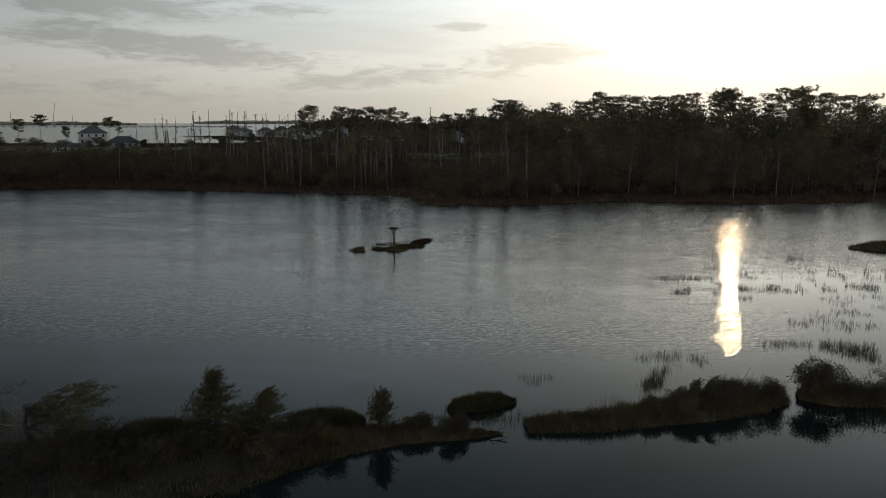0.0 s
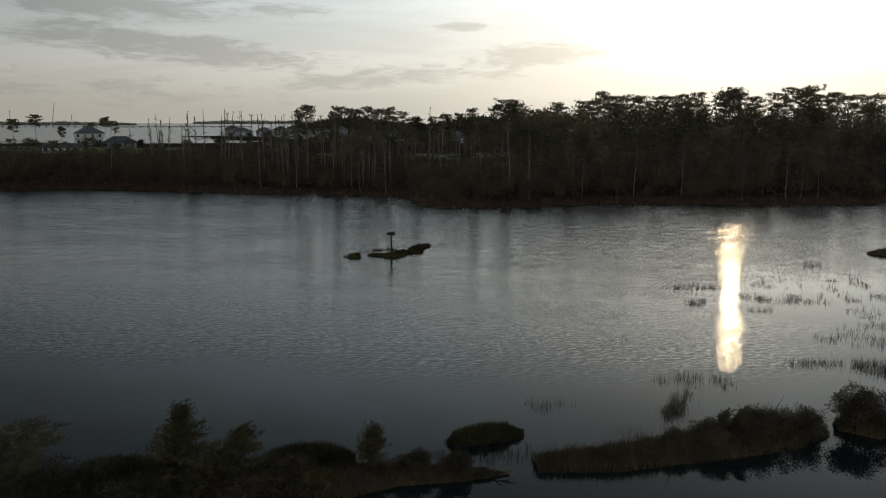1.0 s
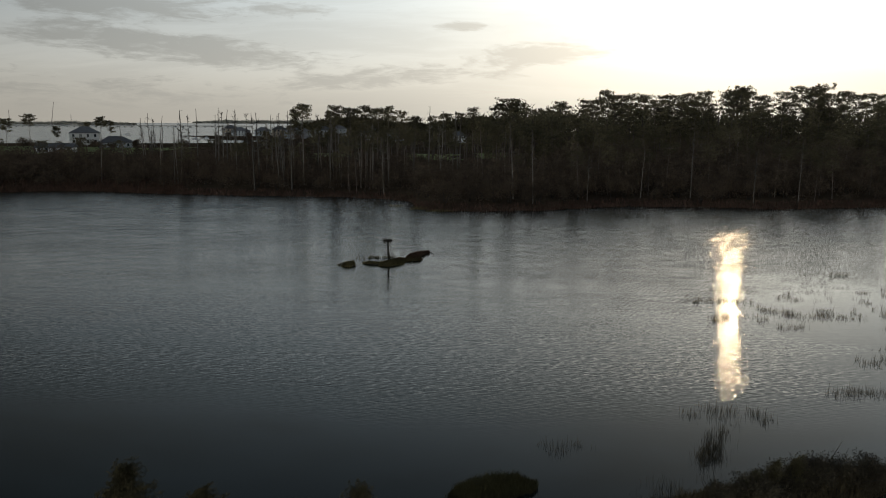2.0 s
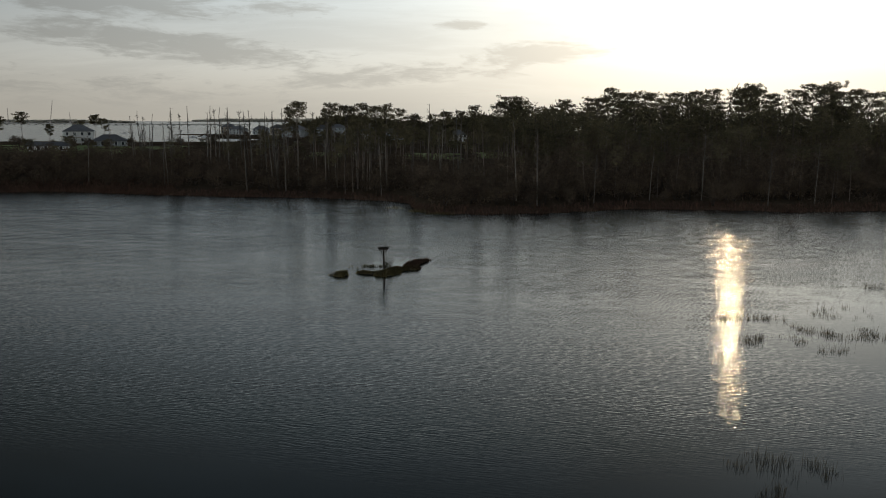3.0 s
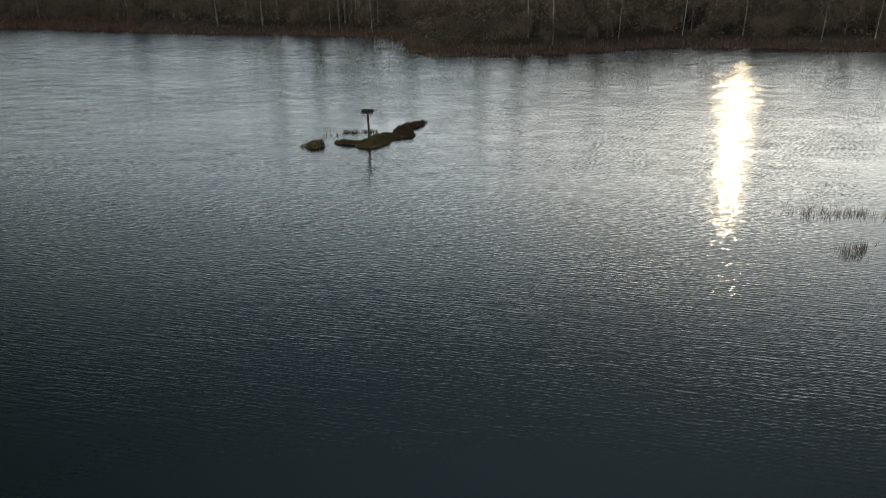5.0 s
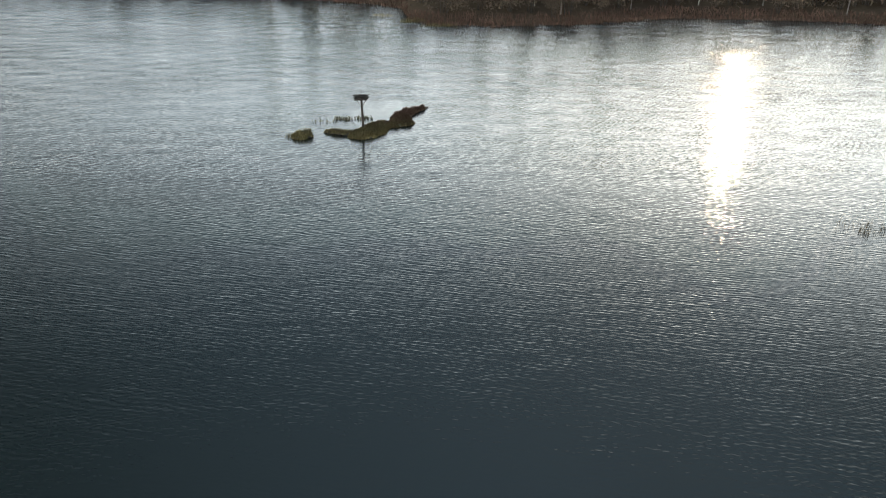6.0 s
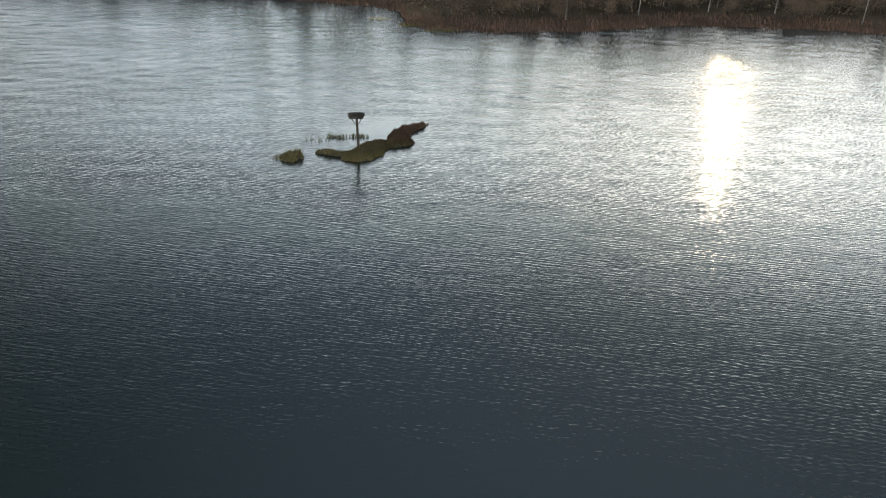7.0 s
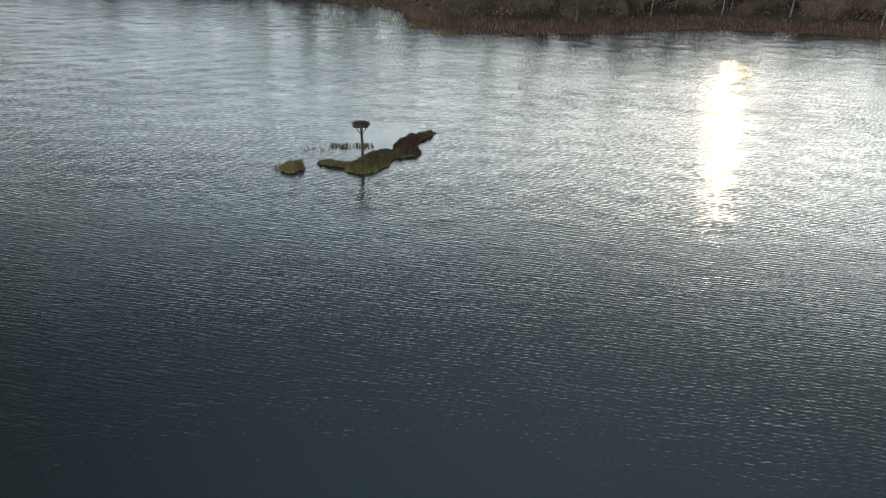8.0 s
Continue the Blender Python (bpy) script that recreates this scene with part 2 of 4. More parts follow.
# the haze in front of the farthest trees is painted in as a pale colour
HAZEWOOD = surface("haze_pale_far_trees", (0.26, 0.25, 0.21), (0.38, 0.36, 0.31), 0.02, 0.9, 0, 0.1, gloss=0.0)
BARK = surface("pine_bark", (0.066, 0.052, 0.045), (0.140, 0.112, 0.095), 3.0, 0.9, 0.6, 0.3, stretch=(1, 1, 0.3))
# the same bark in a much darker tone
DARKBARK = surface("dark_bark", (0.018, 0.015, 0.012), (0.040, 0.033, 0.028), 3.0, 0.85, 0.6, 0.2, stretch=(1, 1, 0.3))
GREYBARK = surface("cedar_bark", (0.10, 0.085, 0.07), (0.20, 0.175, 0.15), 3.0, 0.9, 0.5, 0.1, stretch=(1, 1, 0.25))
DEADWOOD = surface("weathered_wood", (0.066, 0.057, 0.050), (0.135, 0.120, 0.105), 3.0, 0.85, 0.5, 0.3, stretch=(1, 1, 0.25))
TWIGS = surface("bare_twigs", (0.14, 0.12, 0.10), (0.22, 0.19, 0.16), 2.0, 0.85, 0, 0.3)
REED = surface("marsh_grass", (0.055, 0.042, 0.025), (0.10, 0.077, 0.044), 0.6, 0.75, 0, 0.15, thin=0.18, gloss=0.03)
RUST = surface("rusty_shore_grass", (0.050, 0.029, 0.021), (0.086, 0.051, 0.037), 0.4, 0.75, 0, 0.15, thin=0.15, gloss=0.03)
OLIVE = surface("olive_marsh_grass", (0.070, 0.059, 0.028), (0.118, 0.096, 0.044), 0.7, 0.75, 0, 0.15, thin=0.18, gloss=0.03)
GREENREED = surface("green_marsh_grass", (0.056, 0.050, 0.024), (0.095, 0.082, 0.040), 0.5, 0.75, 0, 0.15, thin=0.18, gloss=0.03)
SOIL = surface("dark_marsh_soil", (0.022, 0.018, 0.014), (0.05, 0.041, 0.03), 0.5, 0.95, 0.6, 0.0)
GROUND = surface("forest_floor", (0.040, 0.029, 0.021), (0.066, 0.048, 0.032), 0.05, 0.95, 0.5, 0.0, fine=20.0, gloss=0.0)
WHITE = surface("white_siding", (0.36, 0.365, 0.37), (0.45, 0.455, 0.46), 0.6, 0.6, 0.1, 0.08)
GREYSIDE = surface("grey_siding", (0.17, 0.185, 0.20), (0.24, 0.255, 0.27), 0.6, 0.6, 0.1, 0.25)
SHINGLE = surface("roof_shingles", (0.05, 0.05, 0.055), (0.10, 0.10, 0.105), 2.0, 0.85, 0.4, 0.35)
TIMBER = surface("deck_timber", (0.16, 0.13, 0.10), (0.26, 0.22, 0.17), 2.0, 0.8, 0.3, 0.15)
CONCRETE = surface("causeway_concrete", (0.20, 0.195, 0.185), (0.28, 0.275, 0.26), 0.05, 0.85, 0.2, 0.1)
STEEL = surface("crane_steel", (0.16, 0.15, 0.15), (0.24, 0.22, 0.21), 0.3, 0.6, 0.1, 0.1, metal=0.4)
LAWN = surface("lawn_grass", (0.10, 0.13, 0.04), (0.15, 0.17, 0.06), 0.08, 0.9, 0.3, 0.1)


def make_glass():
    m, k = material("window_glass")
    p = k.add("ShaderNodeBsdfPrincipled")
    p.inputs["Base Color"].default_value = (0.02, 0.025, 0.03, 1)
    p.inputs["Roughness"].default_value = 0.06
    k.put(k.add("ShaderNodeOutputMaterial").inputs[0], p.outputs[0])
    return m


GLASS = make_glass()


# ---- mesh helpers ----
rng = np.random.default_rng(7)


class Shape:
    """Collects vertices and faces for one mesh."""

    def __init__(self):
        self.v, self.f, self.n = [], [], 0

    def add(self, verts, faces):
        verts = np.asarray(verts, float)
        self.v.append(verts)
        self.f.extend([tuple(int(i) + self.n for i in f) for f in faces])
        self.n += len(verts)

    def tube(self, points, radii, sides=6):
        points = np.asarray(points, float)
        rings = []
        for i, p in enumerate(points):
            d = points[min(i + 1, len(points) - 1)] - points[max(i - 1, 0)]
            d = d / (np.linalg.norm(d) + 1e-9)
            a = np.cross(d, (0.31, 0.95, 0.05) if abs(d[1]) < 0.9 else (1, 0, 0))
            a /= np.linalg.norm(a)
            b = np.cross(d, a)
            t = np.arange(sides) * 2 * np.pi / sides
            rings.append(p + radii[i] * (np.cos(t)[:, None] * a + np.sin(t)[:, None] * b))
        faces = []
        for i in range(len(points) - 1):
            for j in range(sides):
                faces.append((i * sides + j, i * sides + (j + 1) % sides, (i + 1) * sides + (j + 1) % sides, (i + 1) * sides + j))
        faces += [tuple(range(sides))[::-1], tuple(range((len(points) - 1) * sides, len(points) * sides))]
        self.add(np.concatenate(rings), faces)

    def box(self, lo, hi):
        (x0, y0, z0), (x1, y1, z1) = lo, hi
        self.add([(x0, y0, z0), (x1, y0, z0), (x1, y1, z0), (x0, y1, z0), (x0, y0, z1), (x1, y0, z1), (x1, y1, z1), (x0, y1, z1)],
                 [(0, 3, 2, 1), (4, 5, 6, 7), (0, 1, 5, 4), (1, 2, 6, 5), (2, 3, 7, 6), (3, 0, 4, 7)])

    def leaves(self, centres, radius, per, length, width, up=0.2):
        """Tufts of pointed leaves round the centres."""
        c = np.repeat(np.asarray(centres, float), per, axis=0)
        r = np.repeat(np.broadcast_to(radius, (len(centres),)), per)
        n = len(c)
        d = rng.normal(size=(n, 3)) + (0, 0, up)
        d /= np.linalg.norm(d, axis=1)[:, None]
        s = np.cross(d, rng.normal(size=(n, 3)))
        s /= np.linalg.norm(s, axis=1)[:, None] + 1e-9
        at = c + d * (r * rng.uniform(0.15, 0.95, n))[:, None]
        ln = (length * rng.uniform(0.6, 1.3, n))[:, None]
        wd = (width * rng.uniform(0.7, 1.3, n))[:, None]
        v = np.stack([at - s * wd, at + s * wd, at + d * ln], 1).reshape(-1, 3)
        f = np.arange(3 * n).reshape(-1, 3)
        self.v.append(v)
        self.f.extend(map(tuple, (f + self.n).tolist()))
        self.n += 3 * n

    def blades(self, feet, height, width, lean=0.25, wind=(0.0, 0.0)):
        """Upright grass blades, bent once."""
        p = np.asarray(feet, float)
        n = len(p)
        h = np.broadcast_to(height, (n,)) * rng.uniform(0.55, 1.15, n)
        if p.shape[1] > 3:
            h, p = h * p[:, 3], p[:, :3]
        a = rng.uniform(0, 2 * np.pi, n)
        s = np.stack([np.cos(a), np.sin(a), np.zeros(n)], 1) * (width * rng.uniform(0.6, 1.2, n))[:, None]
        o = rng.normal(size=(n, 2)) * lean + np.asarray(wind)
        mid = p + np.stack([o[:, 0] * h * 0.3, o[:, 1] * h * 0.3, h * 0.6], 1)
        tip = p + np.stack([o[:, 0] * h, o[:, 1] * h, h], 1)
        v = np.stack([p - s, p + s, mid + s * 0.7, mid - s * 0.7, tip], 1).reshape(-1, 3)
        i = (np.arange(n) * 5 + self.n).tolist()
        self.v.append(v)
        for k in i:
            self.f.append((k, k + 1, k + 2, k + 3))
            self.f.append((k + 3, k + 2, k + 4))
        self.n += 5 * n

    def mesh(self, name, mat, smooth=False):
        me = bpy.data.meshes.new(name)
        me.from_pydata(np.concatenate(self.v).tolist(), [], self.f)
        me.materials.append(mat)
        if smooth:
            me.polygons.foreach_set("use_smooth", [True] * len(me.polygons))
        me.update()
        return me


def part(name, shape, mat, parent=None, label="", smooth=False):
    """One mesh object under a thing or a part."""
    ob = new(name, shape.mesh(name, mat, smooth))
    ob.parent = parent
    if label:
        ob["label"] = label
    return ob


def thing(name, label, category, group="", kind="", at=None):
    ob = tagged(new(name), label, category, group, kind)
    if at is not None:
        ob.matrix_basis = at
    return ob


def wavy(x, y, scale, seed=0.0):
    return noise.noise((x * scale + seed, y * scale - seed, seed * 1.7))


# ---- the plan: shore and land ----
SHORE = [(-900, 330), (-300, 185), (-120, 140), (-88, 141), (-74, 146), (-55, 141.5), (-38, 138), (-20, 136.5), (-10, 132.5), (-6.5, 129), (-5.2, 120),
         (-3, 117), (5, 115.8), (15, 118), (28, 124), (43, 123), (53, 121), (68, 124), (80, 127), (120, 131), (240, 120), (900, 60)]
BACK = [(-900, 430), (-260, 408), (-150, 425), (-125, 440), (-112, 560), (-60, 800), (0, 950), (900, 950)]


def shore(x):
    return float(np.interp(x, *zip(*SHORE))) + 0.7 * wavy(x, 0, 0.35, 3.1) + 0.35 * wavy(x, 0, 1.1, 9.0)


def back(x):
    return float(np.interp(x, *zip(*BACK))) + 9 * wavy(x, 0, 0.03, 5.2)


def land(x, y):
    """Height of the ground behind the far shore."""
    d = y - shore(x)
    e = back(x) - y
    rise = min(1.0, max(0.0, d / 14.0)) ** 0.6
    fall = min(1.0, max(0.0, e / 10.0))
    bumps = 0.35 * wavy(x, y, 0.06, 1.0) + 0.12 * wavy(x, y, 0.3, 4.0)
    return -0.25 + (1.35 + bumps) * min(rise, fall) + 0.03 * min(d, 6) * (d > 0)


def make_ground():
    s = Shape()
    xs = np.concatenate([np.linspace(-900, -130, 40), np.linspace(-128, 128, 257), np.linspace(130, 900, 40)])
    vs = np.concatenate([np.linspace(0, 0.08, 14), np.linspace(0.1, 0.94, 40), np.linspace(0.95, 1, 8)])
    verts, faces = [], []
    for x in xs:
        a, b = shore(x) - 0.6, back(x) + 0.6
        for v in vs:
            y = a + (b - a) * v
            verts.append((x, y, land(x, y)))
    m = len(vs)
    for i in range(len(xs) - 1):
        for j in range(m - 1):
            faces.append((i * m + j, (i + 1) * m + j, (i + 1) * m + j + 1, i * m + j + 1))
    s.add(verts, faces)
    tagged(part("ground", s, GROUND, smooth=True), "dark wooded shore land with leaf litter and mud", "ground", kind="structure")


def make_water_sheet():
    """One sheet to the horizon; on the open pool it carries a short wind chop, none in the lee and the marsh."""
    fan = np.linspace(-1, 1, 450)
    ys = np.concatenate([[-3000, -800, -200, 0, 20, 34], 42 + 104 * np.linspace(0, 1, 370) ** 1.1, [180, 240, 400, 800, 1600, 3000, 6000]])
    y = np.repeat(ys[None, :], len(fan) + 4, 0)
    reach = 0.66 * (np.clip(ys, 40, 148) + 5) + 6
    x = np.concatenate([np.full((1, len(ys)), -6000.0), np.full((1, len(ys)), -900.0), fan[:, None] * reach[None, :], np.full((1, len(ys)), 900.0), np.full((1, len(ys)), 6000.0)])
    r = np.random.default_rng(5)
    z = np.zeros_like(x)
    for i in range(26):
        length = 1.2 * 3.0 ** r.random()
        turn = radians(r.normal(6, 38))
        k = 2 * math.pi / length
        z += 0.0011 * length * np.sin(k * (x * math.sin(turn) + y * math.cos(turn)) + r.uniform(0, 6.28) + 1.3 * np.sin(0.33 * x + i) + 1.1 * np.sin(0.27 * y + 2 * i))

    def ease(v, lo, hi):
        u = np.clip((v - lo) / (hi - lo), 0, 1)
        return u * u * (3 - 2 * u)

    marsh = 1 - ease(x - (19.5 + 0.5 * np.maximum(y - 58, 0) + np.maximum(y - 80, 0)) + 1.5 * np.sin(0.2 * y), -3, 4)
    edge = (1 - ease(np.abs(x) / (0.66 * (np.clip(y, 40, 148) + 5) + 6), 0.93, 0.99)) * (1 - ease(y, 136, 146))
    gust = 0.85 + 0.25 * np.sin(0.05 * x + 0.11 * y) * np.sin(0.13 * y - 0.04 * x)
    still = 1 - np.exp(-(((x + 4.6) / 3.4) ** 2 + ((y - 79.4) / 3.2) ** 2))
    z *= ease(y, 52, 95) * (1 + 1.2 * ease(y, 98, 122)) * still * marsh * edge * gust
    m, n = x.shape
    idx = np.arange(m * n).reshape(m, n)
    quads = np.stack([idx[:-1, :-1], idx[1:, :-1], idx[1:, 1:], idx[:-1, 1:]], -1).reshape(-1, 4)
    me = bpy.data.meshes.new("water")
    me.vertices.add(m * n)
    me.vertices.foreach_set("co", np.stack([x, y, z], -1).ravel())
    me.loops.add(quads.size)
    me.loops.foreach_set("vertex_index", quads.ravel())
    me.polygons.add(len(quads))
    me.polygons.foreach_set("loop_start", np.arange(len(quads)) * 4)
    me.polygons.foreach_set("use_smooth", np.ones(len(quads), bool))
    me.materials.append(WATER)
    me.update(calc_edges=True)
    tagged(new("water", me), "dark rippled pond water reflecting the evening sky", "water", kind="structure")


def make_lawn(x0, x1, y0, y1):
    """A mown lawn behind the wood, its edge uneven."""
    s = Shape()
    n, verts, faces = 16, [], []
    for i in range(n + 1):
        for j in range(n + 1):
            u, v = i / n, j / n
            x = x0 + (x1 - x0) * u + 5 * wavy(y0, v * 9, 0.6, 2.0)
            y = y0 + (y1 - y0) * v + 7 * wavy(x0, u * 9, 0.6, 4.0)
            verts.append((x, y, land(x, y) + 0.06))
    for i in range(n):
        for j in range(n):
            a = i * (n + 1) + j
            faces.append((a, a + n + 1, a + n + 2, a + 1))
    s.add(verts, faces)
    tagged(part("lawn", s, LAWN, smooth=True), "mown yellow-green lawn behind the wood", "lawn", kind="structure")


make_ground()
make_lawn(-52, -30, 232, 290)
make_lawn(-16, 2, 240, 285)
make_lawn(8, 24, 250, 300)
make_lawn(-222, -118, 272, 348)
make_water_sheet()


# ---- trees ----
def pine_meshes(h, spread, start, limbs, seed, needle=(0.30, 0.105), per=8):
    """A coastal pine: bare lean trunk, crooked limbs and flat clumps of needles at their ends."""
    r = np.random.default_rng(seed)
    trunk, crown = Shape(), Shape()
    zs = np.linspace(0, h * 0.95, 8)
    off = np.cumsum(r.normal(0, 0.10, (8, 2)), 0) * (zs / h)[:, None]
    axis = np.column_stack([off, zs])
    trunk.tube(np.vstack([axis[0] - (0, 0, 0.4), axis]), np.concatenate([[0.20], np.linspace(0.15, 0.035, 8)]) * (h / 17), 6)

    def on(z):
        return np.array([np.interp(z, zs, axis[:, 0]), np.interp(z, zs, axis[:, 1]), z])

    tufts = []
    for i in range(limbs):
        q = (i + 0.5) / limbs
        z = h * (start + (0.95 - start) * q ** 0.8)
        reach = spread * (0.45 + 0.75 * math.sin(math.pi * min(1, 0.18 + 0.72 * q))) * r.uniform(0.55, 1.15)
        a = i * 2.4 + r.uniform(-0.6, 0.6)
        d = np.array([math.cos(a), math.sin(a), 0])
        p0 = on(z)
        p1 = p0 + d * reach * 0.55 + (0, 0, reach * r.uniform(0.02, 0.25))
        p2 = p0 + d * reach + (0, 0, reach * r.uniform(0.15, 0.5))
        trunk.tube([p0, p1, p2], [0.06, 0.04, 0.015], 4)
        side = np.array([-d[1], d[0], 0])
        for u, v in ((1.0, 0.0), (0.78, 0.32), (0.74, -0.34), (0.52, 0.18)):
            c = p0 + (p2 - p0) * u + side * v * reach * r.uniform(0.6, 1.2) + (0, 0, 0.1)
            if v:
                trunk.tube([p0 + (p2 - p0) * u * 0.7, c], [0.025, 0.01], 3)
            for _ in range(r.integers(2, 6)):
                tufts.append(c + r.normal(0, 0.42, 3) * (1, 1, 0.16))
    for _ in range(6):
        tufts.append(on(h * 0.95) + r.normal(0, 0.5, 3) * (1, 1, 0.3))
    for i in range(4):
        z, a = h * r.uniform(0.35, start), r.uniform(0, 6.28)
        p = on(z)
        trunk.tube([p, p + (math.cos(a) * 0.9, math.sin(a) * 0.9, 0.15)], [0.035, 0.01], 3)
    crown.leaves(np.array(tufts), 0.30, per, *needle, 0.35)
    return trunk.mesh("trunk", BARK, True), crown.mesh("crown", NEEDLES)


def snag_meshes(h, branches, seed):
    """A dead, barkless pine with stub branches."""
    r = np.random.default_rng(seed)
    s = Shape()
    zs = np.linspace(0, h, 9)
    off = np.cumsum(r.normal(0, 0.07, (9, 2)), 0) * (zs / h)[:, None]
    axis = np.column_stack([off, zs])
    s.tube(np.vstack([axis[0] - (0, 0, 0.4), axis]), np.concatenate([[0.17], np.linspace(0.14, 0.045, 9)]) * (h / 14), 6)
    for i in range(branches):
        z = h * r.uniform(0.5, 0.98)
        a, ln = r.uniform(0, 6.28), r.uniform(0.5, 1.7) * (1.25 - z / h)
        p = np.array([np.interp(z, zs, axis[:, 0]), np.interp(z, zs, axis[:, 1]), z])
        q = p + (math.cos(a) * ln, math.sin(a) * ln, ln * r.uniform(0.1, 0.8))
        s.tube([p, (p + q) / 2 + (0, 0, 0.05), q], [0.055, 0.045, 0.025], 4)
        for _ in range(2):
            b = p + (q - p) * r.uniform(0.4, 0.9)
            s.tube([b, b + r.normal(0, 0.3, 3) + (0, 0, 0.2)], [0.03, 0.018], 3)
    return s.mesh("trunk", DEADWOOD, True)


def shrub_meshes(w, h, tufts, per, leaf, seed, mat, stem=DARKBARK):
    """A dense thicket shrub: several stems and an uneven crown down to the ground."""
    r = np.random.default_rng(seed)
    st, fo = Shape(), Shape()
    lobes = [(r.uniform(-0.5, 0.5) * w, r.uniform(-0.5, 0.5) * w, h * r.uniform(0.35, 0.78), r.uniform(0.28, 0.5) * w) for _ in range(7)]
    pts = []
    for i in range(tufts):
        x, y, z, q = lobes[i % len(lobes)]
        d = r.normal(size=3)
        d /= np.linalg.norm(d)
        p = np.array([x, y, z]) + d * q * r.uniform(0.55, 1.0) * (1, 1, 0.75)
        p[2] = max(p[2], 0.15 * h * r.uniform(0.3, 1))
        pts.append(p)
    for x, y, z, q in lobes:
        b = np.array([x * 0.3, y * 0.3, -0.3])
        st.tube([b, (x * 0.6, y * 0.6, z * 0.5), (x, y, z)], [0.03 * h ** 0.5 + 0.02, 0.03, 0.012], 4)
        for _ in range(3):
            e = np.array([x, y, z]) + r.normal(0, q * 0.7, 3) + (0, 0, q * 0.5)
            st.tube([(x * 0.7, y * 0.7, z * 0.65), e], [0.02, 0.006], 3)
    fo.leaves(np.array(pts), 0.16 * w + leaf, per, leaf, leaf * 0.32, 0.3)
    return st.mesh("stem", stem, True), fo.mesh("foliage", mat)


def assemble(name, pieces, label, category, group):
    t = thing(name, label, category, group)
    for n, me in pieces:
        o = new(n, me)
        o.parent = t
    return t


def scatter(kinds, places, tall=(0.9, 1.1)):
    """Copies of the kinds at the places (x, y, z, size), turned at random."""
    for i, (x, y, z, size) in enumerate(places):
        src = kinds[i % len(kinds)]
        c = copy_thing(src, pose(x, y, z, rng.uniform(-2, 2), rng.uniform(-2, 2), rng.uniform(0, 360)))
        c.scale = (size * rng.uniform(0.92, 1.08), size * rng.uniform(0.92, 1.08), size)
    for k in kinds:
        for o in list(k.children_recursive) + [k]:
            bpy.data.objects.remove(o)


def tall_at(x):
    """How tall the wood stands along the shore."""
    return float(np.interp(x, [-60, -30, -12, 8, 14, 22, 30, 50, 75, 120], [12.5, 13.8, 14.4, 15.5, 15.5, 16.8, 17.8, 18.4, 18.6, 18.4]))


def pine_kinds(sorts, seed, per=7):
    return [assemble("pine_tree", zip(("trunk", "crown"), pine_meshes(17, sp, st, lb, seed + i, per=per)), "tall dark pine with bare trunk and clumped crown",
                     "tree", "pines of the shore wood") for i, (sp, st, lb) in enumerate(sorts)]


OPEN = ((1.35, 0.74, 11), (1.8, 0.78, 13), (1.0, 0.76, 9), (1.5, 0.66, 14), (2.0, 0.80, 13))
CLOSE = ((2.2, 0.70, 13), (2.8, 0.66, 17), (1.8, 0.76, 11), (2.5, 0.58, 18), (3.2, 0.76, 17), (2.2, 0.50, 17))
# the tallest pines of the skyline, by place and height
SPARSE = [(-33.6, 161, 16), (-30.1, 154, 17), (-27.1, 167, 15.6), (-23.5, 157, 16.9), (-21.5, 165, 16.2), (-17.2, 155, 16.8), (-16.3, 167, 16.4), (-12.5, 153, 16.8), (-11.6, 162, 16.1), (-8.1, 167, 14.8),
          (-4.3, 172, 14.9), (-0.9, 162, 15.3), (2.3, 167, 15.7), (5.1, 157, 16.5)]
CROWNS = [(11.7, 192, 18.2), (14.7, 198, 19.7), (16.1, 195, 18.6), (18.1, 199, 18.6), (23.6, 199, 16.4), (27.2, 189, 18.6), (33.2, 180, 18.8), (39.7, 195, 21.6), (39.7, 185, 20.0), (42.5, 184, 20.0), (50.9, 198, 20.9), (54.2, 188, 20.3),
          (60.9, 195, 21.1), (62.8, 189, 21.3), (70.7, 192, 20.5), (69.4, 183, 22.4), (71.4, 191, 21.5), (80.1, 196, 20.5), (83.7, 189, 21.2), (91.0, 193, 22.9), (91.3, 192, 21.8), (90.0, 181, 20.5), (100.2, 194, 21.6), (101.4, 191, 20.6),
          (103.7, 185, 20.6)]
places = [(x, y, land(x, y) - 0.05, (h - 0.9) / 17) for x, y, h in SPARSE]
for i in range(34):
    x = rng.uniform(-38, 14)
    y = rng.uniform(140, 186)
    places.append((x, y, land(x, y) - 0.05, tall_at(x) / 17 * (rng.uniform(0.48, 0.65) if i % 3 == 0 else rng.uniform(0.66, 0.92))))
scatter(pine_kinds(OPEN, 100), places)
# slim young pines crowded between them
places = []
for i in range(42):
    x = rng.uniform(-20, 26)
    y = rng.uniform(141, 192)
    places.append((x, y, land(x, y) - 0.05, tall_at(x) / 17 * rng.uniform(0.6, 0.86) * (1 + 0.0016 * (y - 150))))
scatter(pine_kinds(((0.9, 0.70, 10), (1.2, 0.74, 11), (0.7, 0.78, 8)), 180, 6), places)
places = [(x, y, land(x, y) - 0.05, (h - 1.0) / 17) for x, y, h in CROWNS]
scatter(pine_kinds(((2.2, 0.66, 18), (2.9, 0.70, 21), (1.8, 0.72, 15), (2.5, 0.60, 21), (3.2, 0.72, 22)), 160, 7), places)
